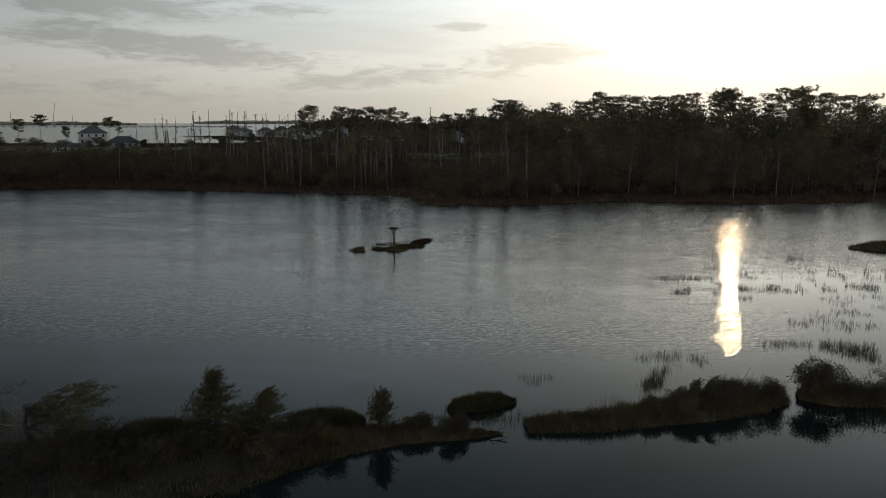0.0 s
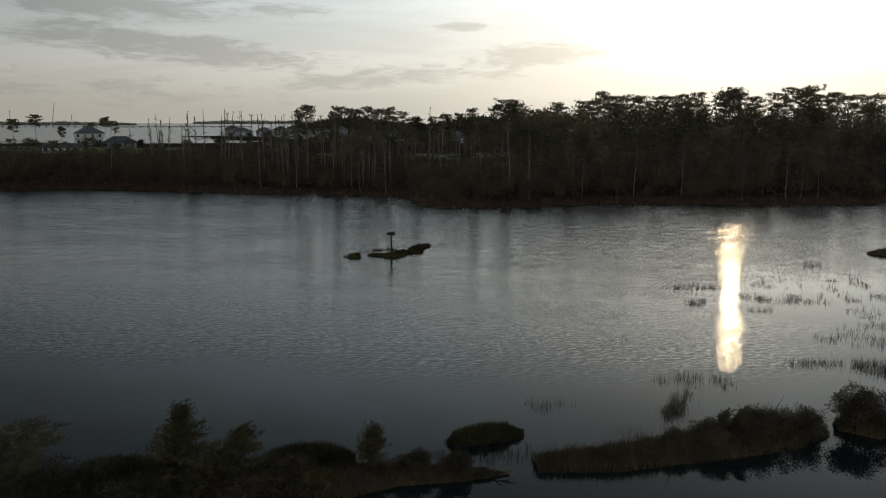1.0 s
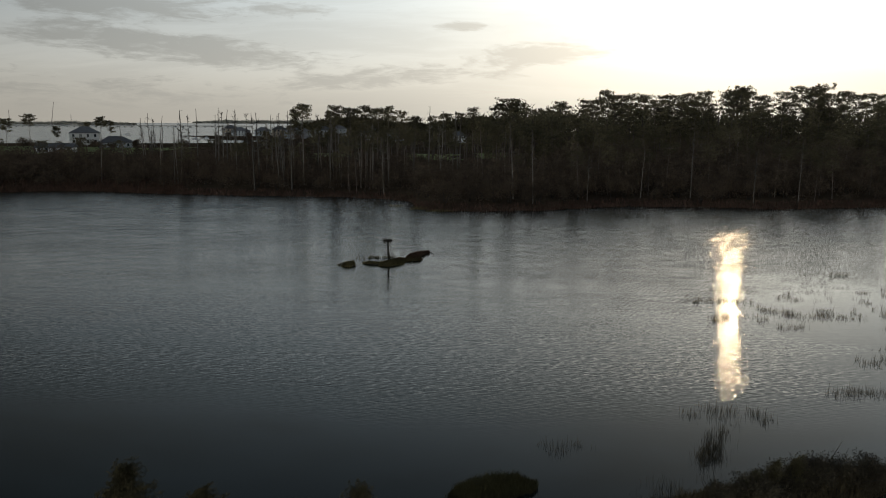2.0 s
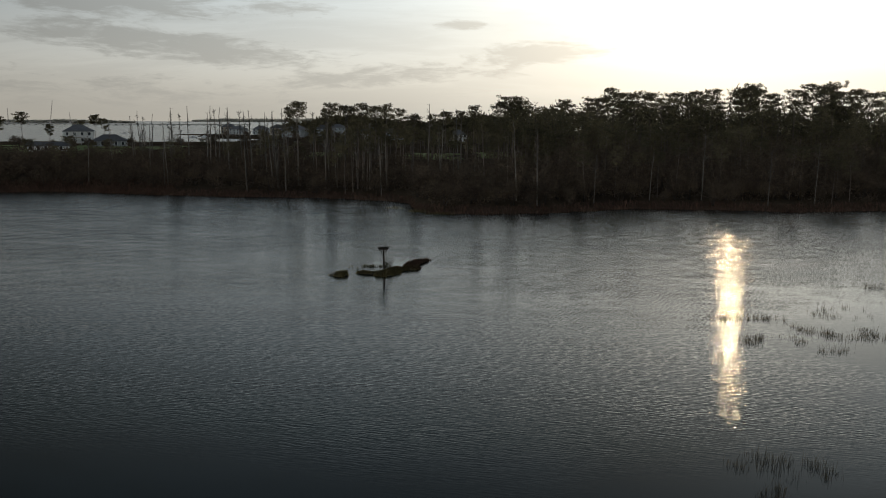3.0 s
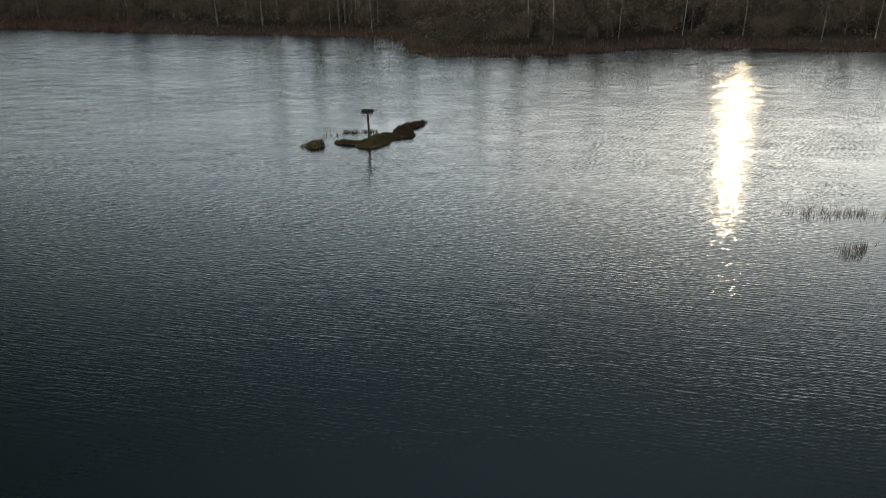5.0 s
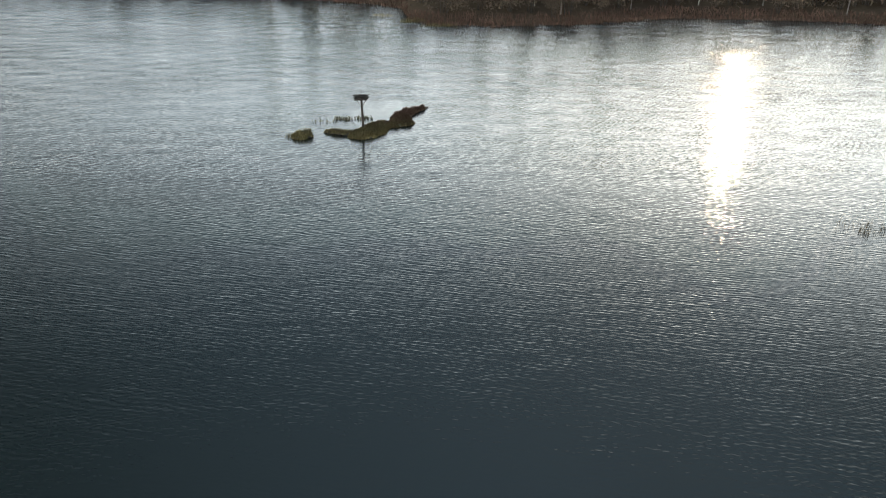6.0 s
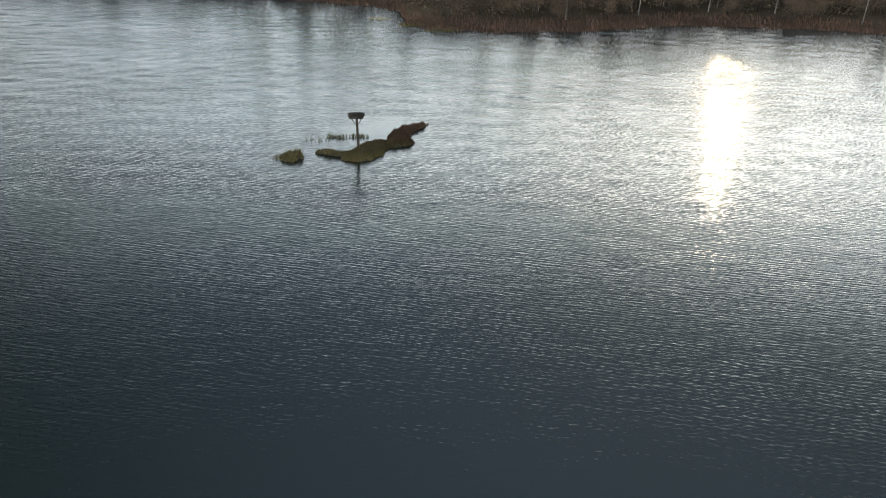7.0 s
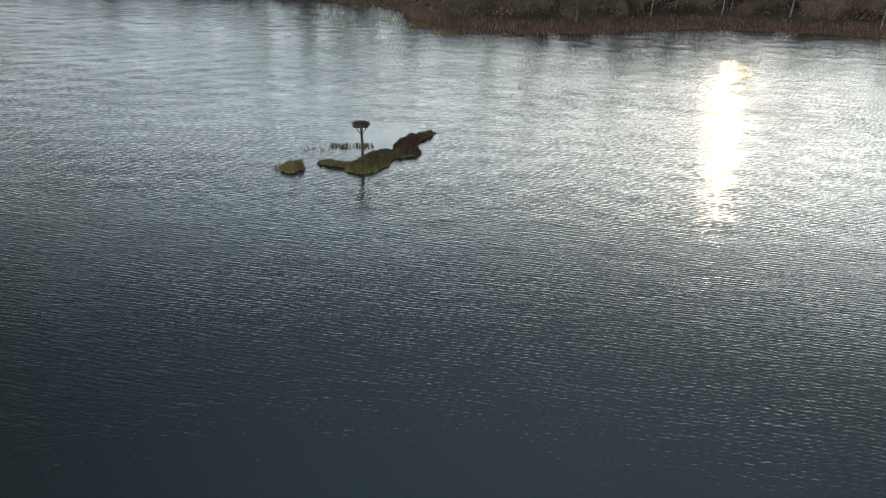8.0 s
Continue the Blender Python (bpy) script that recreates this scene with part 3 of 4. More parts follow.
# the wood rises from low trees by the water to the tall pines far behind
places = []
for i in range(152):
    x = 7 + 112 * (i + rng.random()) / 152
    depth = 5 + 66 * rng.random() ** 1.1
    y = shore(x) + depth
    if x < 16:
        y = max(y, 138 + 8 * rng.random())
    tall = float(np.interp(depth, [5, 18, 40, 60, 85], [8.5, 10.5, 13.8, 17.4, 19.6])) * (0.82 if x < 20 else 1.0)
    places.append((x * (1 + 0.003 * depth), y, land(x, y) - 0.05, tall / 17 * rng.uniform(0.8, 1.07)))
scatter(pine_kinds(CLOSE, 120), places)

SHRUBS = [assemble("shrub", zip(("stem", "foliage"), shrub_meshes(w, h, int(n * 0.72), 13, 0.25, 200 + i, LEAVES)), "dense dark evergreen shrub of the shore thicket", "shrub", "shrubs of the shore thicket")
          for i, (w, h, n) in enumerate(((3.4, 5.2, 170), (2.8, 6.0, 160), (4.2, 4.2, 170), (3.2, 7.0, 190)))]
places = []
for i in range(298):
    x = -115 + 225 * (i + rng.random()) / 298
    depth = 3.0 + (i % 3) * (9 if x < -8 else 5) + rng.random() * 8
    y = shore(x) + depth
    places.append((x, y, land(x, y) - 0.05, rng.uniform(0.45, 0.9) ** 1.2 * (0.8 + 0.02 * depth)))
scatter(SHRUBS, places)

# young pines that stand out of the thicket
places = []
for i in range(20):
    x = rng.uniform(-100, -20)
    y = shore(x) + rng.uniform(9, 34)
    places.append((x, y, land(x, y) - 0.05, rng.uniform(0.34, 0.52)))
scatter(pine_kinds(CLOSE[3:], 140), places)
GARDEN = [assemble("garden_tree", zip(("stem", "foliage"), shrub_meshes(w, h, 90, 16, 0.34, 230 + i, LEAVES)), "rounded dark tree in a garden by the water", "tree", "garden trees by the houses")
          for i, (w, h) in enumerate(((3.4, 3.6), (2.6, 4.4)))]
scatter(GARDEN, [(x, y, land(x, y) - 0.05, s_) for x, y, s_ in ((-184, 318, 1.2), (-171, 322, 0.8), (-164, 338, 0.9), (-158, 330, 0.7), (-190, 300, 1.3), (-152, 300, 1.0), (-146, 318, 0.8), (-141, 330, 1.0), (-188, 290, 0.9), (-160, 284, 1.0),
                                                                (-128, 352, 0.9), (-118, 372, 1.0), (-108, 390, 1.1), (-98, 400, 1.2), (-176, 582, 1.3), (-160, 578, 1.2), (-147, 580, 1.4), (-134, 585, 1.3), (-126, 560, 1.4), (-88, 420, 1.3), (-76, 400, 1.2), (-64, 420, 1.3), (-50, 400, 1.2))])

SNAGS = [assemble("dead_tree", [("trunk", snag_meshes(14, b, 300 + i))], "bare grey dead pine trunk standing in the thicket", "dead tree", "dead pines of the shore")
         for i, b in enumerate((16, 10, 22, 6))]
TALL = [(-69.1, 169, 14.1), (-66, 165, 15.1), (-67.7, 172, 14), (-64.3, 167, 14.5), (-58, 162, 15.8), (-58.4, 165, 15.1), (-59.8, 173, 14.7), (-55, 163, 16.1), (-53.2, 169, 14.8), (-49.8, 161, 16.1),
        (-52.1, 172, 15.5), (-49.4, 166, 15.8), (-48.6, 169, 15.7), (-44.7, 157, 15.7), (-44.8, 167, 15.2), (-39.4, 165, 14.9), (-39.6, 173, 14.6), (-33.4, 157, 15.6), (-28.4, 162, 14.9), (-21.1, 157, 15.5), (-4.7, 162, 16.9)]
places = [(x, y, land(x, y) - 0.1, (h - 1) / 14) for x, y, h in TALL]
for i in range(34):
    x = rng.uniform(-72, -6)
    y = shore(x) + rng.uniform(8, 40)
    places.append((x, y, land(x, y) - 0.1, rng.uniform(0.55, 0.9)))
for x, h in ((13.5, 0.85), (23.0, 0.55), (41.5, 0.8), (50.2, 0.62), (58.6, 0.7), (77.5, 0.8), (33.0, 0.6), (-12.0, 0.75)):
    y = shore(x) + 3.5 + 4 * rng.random()
    places.append((x, y, land(x, y) - 0.1, h))
for i in range(16):
    x = rng.uniform(-38, 6)
    y = rng.uniform(141, 160)
    places.append((x, y, land(x, y) - 0.1, rng.uniform(0.75, 1.05)))
places.append((10.7, 127.0, land(10.7, 127.0) - 0.1, 0.92))
scatter(SNAGS, places)


def make_undergrowth():
    """The tangle between the trunks: saplings, vines and young growth, thickest on the higher ground."""
    s = Shape()
    pts = []
    while len(pts) < 16000:
        x = rng.uniform(-125, 125)
        depth = 6 + 55 * rng.random()
        y = shore(x) + depth
        top = float(np.interp(x, [-125, -60, -34, 4, 14, 24, 125], [5.5, 6.0, 5.2, 5.4, 7.0, 8.6, 9.6])) * min(1, 0.45 + depth / 22)
        top *= 0.8 + 0.45 * wavy(x, y, 0.22, 8.0)
        z = rng.random() ** 0.9 * top
        pts.append((x, y, land(x, y) + z))
    s.leaves(np.array(pts), 0.95, 14, 0.42, 0.10, 0.2)
    tagged(part("undergrowth", s, LEAVES), "tangled dark undergrowth between the trunks of the wood", "undergrowth", kind="stuff")


def make_deep_wood():
    """Pines further back in the wood, too many to count."""
    tr, cr = Shape(), Shape()
    tufts = []
    for i in range(760):
        x = rng.uniform(14, 190) if i % 16 else rng.uniform(-60, 14)
        y = (164 if x > 14 else 230) + 170 * rng.random() ** 1.4
        h = float(np.interp(y, [160, 192, 230, 345], [14.0, 18.0, 16.0, 13.0])) * rng.uniform(0.78, 1.02) if x > 14 else rng.uniform(6.5, 10.5)
        z = land(x, y)
        tr.tube([(x, y, z - 0.3), (x + 0.2, y, z + h * 0.5), (x, y, z + h)], [0.2, 0.15, 0.04], 4)
        for _ in range(26):
            q = rng.uniform(0.3 if x > 14 else 0.5, 1.0)
            w = 2.3 * (1.15 - q) ** 0.5 + 0.3
            tufts.append((x + rng.normal(0, w * 0.55), y + rng.normal(0, w * 0.55), z + h * q))
    cr.leaves(np.array(tufts), 1.0, 10, 0.6, 0.16, 0.3)
    t = thing("deep_wood", "dark pine wood filling the land behind", "wood", kind="stuff")
    part("trunk", tr, BARK, t)
    part("crown", cr, NEEDLES, t)


make_undergrowth()
make_deep_wood()


# ---- shore grass ----
def feet_along(n, lo, hi, band, z=None):
    x = rng.uniform(lo, hi, n)
    out = []
    for xi in x:
        y = shore(xi) + band * rng.random() ** 1.5 - 0.3
        out.append((xi, y, max(-0.05, land(xi, y) - 0.05)))
    return np.array(out)


s = Shape()
s.blades(feet_along(15000, -112, 108, 5.0), 0.62, 0.045, 0.3)
s.blades(feet_along(8000, -125, -52, 14.0), 0.75, 0.05, 0.3)
tagged(part("shore_grass", s, RUST), "brown marsh grass along the far waterline", "grass", kind="stuff")


# ---- low islands ----
def ridge(name, line, widths, top, label, mat=SOIL):
    """A low hump of soil along a line, its edge uneven."""
    line, widths = np.array(line, float), np.array(widths, float)
    t = np.linspace(0, len(line) - 1, 14 * (len(line) - 1) + 1)
    px, py, w = (np.interp(t, np.arange(len(line)), c) for c in (line[:, 0], line[:, 1], widths))
    s, verts, faces, m = Shape(), [], [], 9
    for i in range(len(t)):
        d = np.array([px[min(i + 1, len(t) - 1)] - px[max(i - 1, 0)], py[min(i + 1, len(t) - 1)] - py[max(i - 1, 0)]])
        d /= np.linalg.norm(d)
        for j in range(m):
            u = -1 + 2 * j / (m - 1)
            q = u * w[i] * (1 + 0.35 * wavy(px[i], py[i] + 3 * u, 0.9, 2.0))
            x, y = px[i] - d[1] * q, py[i] + d[0] * q
            end = min(1, 3 * min(i, len(t) - 1 - i) / len(t) + 0.05)
            verts.append((x, y, -0.15 + (top + 0.15) * (1 - u * u) * end ** 0.5 * (1 + 0.3 * wavy(x, y, 1.5, 7.0))))
    for i in range(len(t) - 1):
        for j in range(m - 1):
            faces.append((i * m + j, (i + 1) * m + j, (i + 1) * m + j + 1, i * m + j + 1)[::-1])
    s.add(verts, faces)
    return tagged(part(name, s, mat, smooth=True), label, "islet", kind="structure"), (px, py, w)


def feet_on(strip, n, fill=0.9, lo=0.0, hi=1.0, z=0.05, blunt=0.1):
    px, py, w = strip
    t = rng.uniform(lo, hi, n) * (len(px) - 1)
    k = np.arange(len(px))
    x, y, q = np.interp(t, k, px), np.interp(t, k, py), np.interp(t, k, w) * fill
    dx, dy = np.interp(t, k, np.gradient(px)), np.interp(t, k, np.gradient(py))
    ln = np.hypot(dx, dy)
    v = rng.uniform(-1, 1, n)
    u = v * q
    tt = t / (len(px) - 1)
    f = (1 - v * v) * np.minimum(1, blunt + 3.2 * np.minimum(tt, 1 - tt))
    return np.stack([x - dy / ln * u, y + dx / ln * u, z * f - 0.05, 0.3 + 0.7 * f], 1)


def grass(name, feet, height, width, label, mat, lean=0.25):
    g = Shape()
    g.blades(feet, height, width, lean)
    return tagged(part(name, g, mat), label, "grass", kind="stuff")


def oval(n, cx, cy, rx, ry, turn=0.0, patchy=0.0):
    out = []
    c, s_ = math.cos(radians(turn)), math.sin(radians(turn))
    while len(out) < n:
        a, r = rng.uniform(0, 2 * np.pi), math.sqrt(rng.random())
        x, y = rx * r * math.cos(a), ry * r * math.sin(a)
        p = (cx + x * c - y * s_, cy + x * s_ + y * c, -0.05)
        if patchy and wavy(p[0], p[1], 0.55, 6.0) + 0.35 * wavy(p[0], p[1], 1.7, 2.0) < patchy - 0.45:
            continue
        out.append(p)
    return np.array(out)


def ragged(feet, keep=0.36):
    """Thins the grass into clumps of uneven height."""
    v = np.array([0.5 * wavy(x, y, 1.9, 3.0) + 0.5 * wavy(x, y, 4.3, 8.0) for x, y in feet[:, :2]])
    v = (v - v.min()) / (v.max() - v.min() + 1e-9)
    feet[:, 3] *= 0.45 + 0.95 * v
    return feet[v > keep - 0.25 * feet[:, 3].clip(0, 1)]


# the nest islet in the open water
def knoll(name, lobes, top, label, category="islet"):
    """A low hump of soil made of overlapping oval lobes (x, y, half-length, half-width, turn), its edge uneven."""
    lobes = [(x, y, a, b, math.cos(radians(t)), math.sin(radians(t))) for x, y, a, b, t in lobes]

    def field(x, y):
        best = -9.0
        for cx, cy, a, b, c, d in lobes:
            u, v = (x - cx) * c + (y - cy) * d, (y - cy) * c - (x - cx) * d
            best = max(best, 1 - math.hypot(u / a, v / b))
        return best + 0.16 * wavy(x, y, 2.3, 5.0) + 0.07 * wavy(x, y, 6.0, 2.0)

    reach = [max(q[2], q[3]) for q in lobes]
    box = (min(q[0] - r for q, r in zip(lobes, reach)) - 0.3, max(q[0] + r for q, r in zip(lobes, reach)) + 0.3, min(q[1] - r for q, r in zip(lobes, reach)) - 0.3, max(q[1] + r for q, r in zip(lobes, reach)) + 0.3)
    step = 0.11
    nx, ny = int((box[1] - box[0]) / step) + 2, int((box[3] - box[2]) / step) + 2
    verts, faces, keep = [], [], {}
    f = [[field(box[0] + i * step, box[2] + j * step) for j in range(ny)] for i in range(nx)]
    for i in range(nx - 1):
        for j in range(ny - 1):
            if max(f[i][j], f[i + 1][j], f[i][j + 1], f[i + 1][j + 1]) > 0:
                quad = []
                for a, b in ((i, j), (i + 1, j), (i + 1, j + 1), (i, j + 1)):
                    if (a, b) not in keep:
                        keep[a, b] = len(verts)
                        verts.append((box[0] + a * step, box[2] + b * step, -0.12 + (top + 0.12) * min(1.0, max(0.0, f[a][b] + 0.1) * 2.2) ** 0.6))
                    quad.append(keep[a, b])
                faces.append(tuple(quad))
    sh = Shape()
    sh.add(verts, faces)
    tagged(part(name, sh, SOIL, smooth=True), label, category, kind="structure")
    return field, box, top


def feet_in(hump, n, only=None, over=0.08):
    """Feet for grass all over a knoll, shorter at its rim and a little beyond it."""
    field, box, top = hump
    out = []
    while len(out) < n:
        x, y = rng.uniform(box[0], box[1]), rng.uniform(box[2], box[3])
        f = field(x, y)
        if f < -over * rng.random() or (only and not only(x, y)):
            continue
        out.append((x, y, -0.06 + top * min(1.0, max(0.0, f + 0.1) * 2.2) ** 0.6, 0.45 + 0.55 * min(1.0, max(0.0, f) * 2.5)))
    return np.array(out)


isle = knoll("nest_islet", ((-5.0, 74.85, 2.0, 0.92, 71), (-5.65, 73.6, 0.85, 0.70, 0), (-7.0, 74.0, 1.25, 0.19, -14), (-3.15, 76.5, 0.72, 0.62, 20), (-3.5, 76.4, 1.0, 0.6, 60), (-3.3, 78.2, 1.6, 0.62, 70), (-2.4, 79.6, 1.15, 0.24, 53)), 0.14, "low brown islet in the open water")
grass("islet_grass", ragged(feet_in(isle, 17000, lambda x, y: y < 76.3 + rng.normal(0, 0.5))), 0.28, 0.014, "olive marsh grass covering the nest islet", OLIVE, 0.35)
grass("islet_grass", ragged(feet_in(isle, 9000, lambda x, y: y > 75.9 + rng.normal(0, 0.5))), 0.32, 0.014, "rusty brown marsh grass at the islet's far end", RUST, 0.35)
grass("islet_grass", ragged(feet_in(isle, 5000), 0.6), 0.32, 0.014, "brown dead grass in patches on the nest islet", REED, 0.4)
small = knoll("small_islet", ((-9.4, 73.25, 0.62, 0.62, 0), (-9.0, 73.4, 0.4, 0.35, 20)), 0.12, "tiny grassy islet beside the nest islet")
grass("islet_grass", ragged(feet_in(small, 2800)), 0.36, 0.014, "olive marsh grass on the tiny islet", OLIVE, 0.35)
grass("reed_tuft", oval(60, -10.1, 73.3, 0.35, 0.45), 0.3, 0.012, "thin reeds in the water beside the tiny islet", GREENREED)
grass("reed_tuft", np.concatenate([oval(170, -7.2, 77.3, 0.75, 0.3), oval(130, -5.9, 77.5, 0.6, 0.25), oval(30, -8.6, 76.6, 0.9, 0.3)]), 0.3, 0.016, "sparse reeds standing in water behind the islet", GREENREED)


def make_platform():
    t = thing("nest_platform", "weathered wooden pole with a braced nesting platform on the islet", "nest platform", at=pose(-5.65, 74.73, 0.13, 0, -1.5, 0))
    p = Shape()
    p.tube([(0, 0, -0.6), (0.01, 0, 0.5), (0.0, 0.01, 1.3), (0, 0, 1.98)], [0.10, 0.09, 0.075, 0.065], 10)
    part("pole", p, DARKBARK, t, "dark weathered pole", True)
    for a in (0.3, 1.87, 3.44, 5.01):
        b = Shape()
        b.tube([(0.06 * math.cos(a), 0.06 * math.sin(a), 1.5), (0.36 * math.cos(a), 0.36 * math.sin(a), 1.99)], [0.025, 0.025], 5)
        part("brace", b, DARKBARK, t)
    for i in range(5):
        b = Shape()
        b.box((-0.42, -0.42 + 0.172 * i, 1.98), (0.42, -0.27 + 0.172 * i, 2.02))
        part("board", b, DARKBARK, t)
    n = Shape()
    for i in range(330):
        a, r, z = rng.uniform(0, 6.28), 0.43 * math.sqrt(rng.random()), rng.uniform(2.03, 2.15)
        r *= 0.8 + 0.35 * math.sin((z - 2.02) / 0.20 * 2.2)
        c = np.array([math.cos(a) * r, math.sin(a) * r, z])
        e = a + 1.57 + rng.normal(0, 0.5)
        d = np.array([math.cos(e), math.sin(e), rng.normal(0, 0.15)]) * rng.uniform(0.1, 0.26)
        n.tube([c - d, c + d], [0.011, 0.007], 3)
    ob = tagged(part("bird_nest", n, DARKBARK), "large stick nest on the wooden platform", "nest")
    ob.matrix_basis = pose(-5.65, 74.73, 0.13, 0, -1.5, 0)


make_platform()

# near banks
bank1, strip1 = ridge("near_bank", [(-40, 21.0), (-26, 21.6), (-15, 22.9), (-9.5, 24.2), (-6.5, 25.6), (-4.0, 26.5), (-1.5, 27.2), (1.2, 27.3), (2.9, 27.5)], [6.5, 6.0, 4.6, 3.2, 2.0, 1.3, 0.8, 0.45, 0.05], 0.5, "dark muddy bank with wind-bent cedars and grass")
grass("bank_grass", ragged(feet_on(strip1, 32000, 1.05, 0.12, 1.0, 0.25), 0.3), 0.48, 0.012, "dark brown grass over the near bank", REED)
hump = knoll("grass_mound", ((-5.0, 28.3, 1.7, 0.75, 4), (-6.0, 28.0, 0.8, 0.5, 0)), 0.3, "rounded grass mound beside the near bank", "mound")
grass("mound_grass", feet_in(hump, 6000), 0.55, 0.011, "thick olive marsh grass on the mound", GREENREED, 0.22)
hump = knoll("grass_mound", ((-12.2, 27.0, 1.6, 0.85, 6), (-10.9, 27.0, 1.0, 0.6, 0)), 0.3, "rounded grass mound beside the cedars", "mound")
grass("mound_grass", feet_in(hump, 6000), 0.5, 0.011, "thick brown marsh grass on the mound", REED, 0.22)
hump = knoll("grass_mound", ((2.1, 30.65, 1.65, 0.62, 17), (1.2, 30.2, 0.7, 0.4, 10)), 0.22, "rounded grass mound in shallow water", "mound")
grass("mound_grass", feet_in(hump, 6500), 0.52, 0.010, "thick brown-green marsh grass on the mound", GREENREED, 0.22)
bank2, strip2 = ridge("middle_bank", [(4.0, 28.2), (7, 28.6), (9.5, 29.4), (12, 30.2), (15, 31.2), (17.2, 31.9)], [0.6, 0.85, 1.0, 1.2, 1.2, 0.5], 0.4, "narrow muddy bank with shrubs and grass")
grass("bank_grass", ragged(feet_on(strip2, 15000, 1.12, 0, 1, 0.25, 0.6), 0.3), 0.62, 0.012, "dark brown grass along the narrow bank", REED)
bank3, strip3 = ridge("far_bank", [(18.0, 32.2), (19.5, 31.9), (24, 31.9), (40, 33.5)], [0.35, 0.9, 1.2, 1.4], 0.4, "shrubby bank at the edge of the marsh")
grass("bank_grass", ragged(feet_on(strip3, 10000, 1.12, 0, 1, 0.25, 0.6), 0.3), 0.62, 0.012, "dark grass on the marsh bank", REED)


def plume(pts, r, foot, way, length, thick, n):
    """One feathery spray of cedar, dense along its middle and pointed at the tip."""
    way = np.asarray(way, float) / np.linalg.norm(way)
    for u in np.linspace(0, 1, n):
        bend = np.array([0.10, 0, 0.04]) * length * u * u
        pts.append(foot + way * length * u + bend + r.normal(0, thick * (0.25 + math.sin(math.pi * (0.15 + 0.8 * u)) * 0.75), 3))


def conifer_meshes(h, w, seed, lean=0.25, stem_h=0.12, blow=0.3, boughs=46, base_r=0.10):
    """A wind-bent red cedar: leaning trunk, boughs ending in separate sprays blown to one side."""
    r = np.random.default_rng(seed)
    st, fo = Shape(), Shape()
    zs = np.linspace(0, h * 0.96, 7)
    ax = np.column_stack([lean * h * (zs / h) ** 2, 0.05 * np.sin(zs * 2), zs])
    st.tube(np.vstack([ax[0] - (0, 0, 0.4), ax]), np.concatenate([[base_r * 1.25], np.linspace(base_r, 0.012, 7)]), 7)
    pts = []
    for i in range(boughs):
        q = stem_h + (0.97 - stem_h) * (i / (boughs - 1)) ** 1.15
        p = np.array([np.interp(q * h, zs, ax[:, 0]), np.interp(q * h, zs, ax[:, 1]), q * h])
        ln = w * (1.05 - q) * r.uniform(0.35, 1.0)
        a = i * 2.4 + r.uniform(-0.5, 0.5)
        e = p + np.array([math.cos(a) + blow * 0.4, math.sin(a) * 0.9, r.uniform(0.05, 0.45)]) * ln
        st.tube([p, (p + e) / 2 - (0, 0, 0.04), e], [0.022, 0.013, 0.006], 3)
        for k in range(5):
            c = p + (e - p) * (1.0 - 0.19 * k) + r.normal(0, 0.06, 3)
            size = r.uniform(0.25, 0.52) * (0.75 + 0.1 * h)
            way = (0.3 * math.cos(a) + blow + 0.25 + r.normal(0, 0.15), 0.35 * math.sin(a) + r.normal(0, 0.2), r.uniform(0.15, 0.7))
            plume(pts, r, c, way, size, 0.036, 14)
    plume(pts, r, ax[-1] - (0, 0, 0.2), (0.35, 0, 1), 0.45, 0.04, 12)
    fo.leaves(np.array(pts), 0.035, 7, 0.075, 0.010, 0.4)
    return st.mesh("trunk", DARKBARK, True), fo.mesh("crown", CEDAR)


def place(pieces, name, label, category, at, group=""):
    t = assemble(name, pieces, label, category, group)
    t.matrix_basis = at
    return t


def cedar(at, label, *shape):
    place(zip(("trunk", "crown"), conifer_meshes(*shape)), "cedar_tree", label, "tree", at, "cedars of the near banks")


cedar(pose(-9.5, 25.7, 0.3), "bushy dark red cedar on the near bank", 3.05, 2.1, 11, 0.06, 0.06, 0.40, 70)
cedar(pose(-7.6, 25.7, 0.3, 0, 0, 8), "wind-bent dark red cedar on the near bank", 2.2, 1.95, 12, 0.22, 0.05, 0.75, 60)
cedar(pose(-8.4, 24.9, 0.3), "young wind-bent cedar on the near bank", 1.6, 1.1, 15, 0.2, 0.06, 0.6, 34)
cedar(pose(11.2, 30.1, 0.25), "small spiky young cedar on the narrow bank", 0.8, 0.25, 16, 0.15, 0.3, 0.5, 6, 0.03)
cedar(pose(11.9, 30.2, 0.25), "small spiky young cedar on the narrow bank", 1.15, 0.45, 17, 0.2, 0.3, 0.6, 9, 0.04)
cedar(pose(12.7, 30.3, 0.25), "small spiky young cedar on the narrow bank", 1.2, 0.4, 18, 0.2, 0.3, 0.6, 9, 0.04)


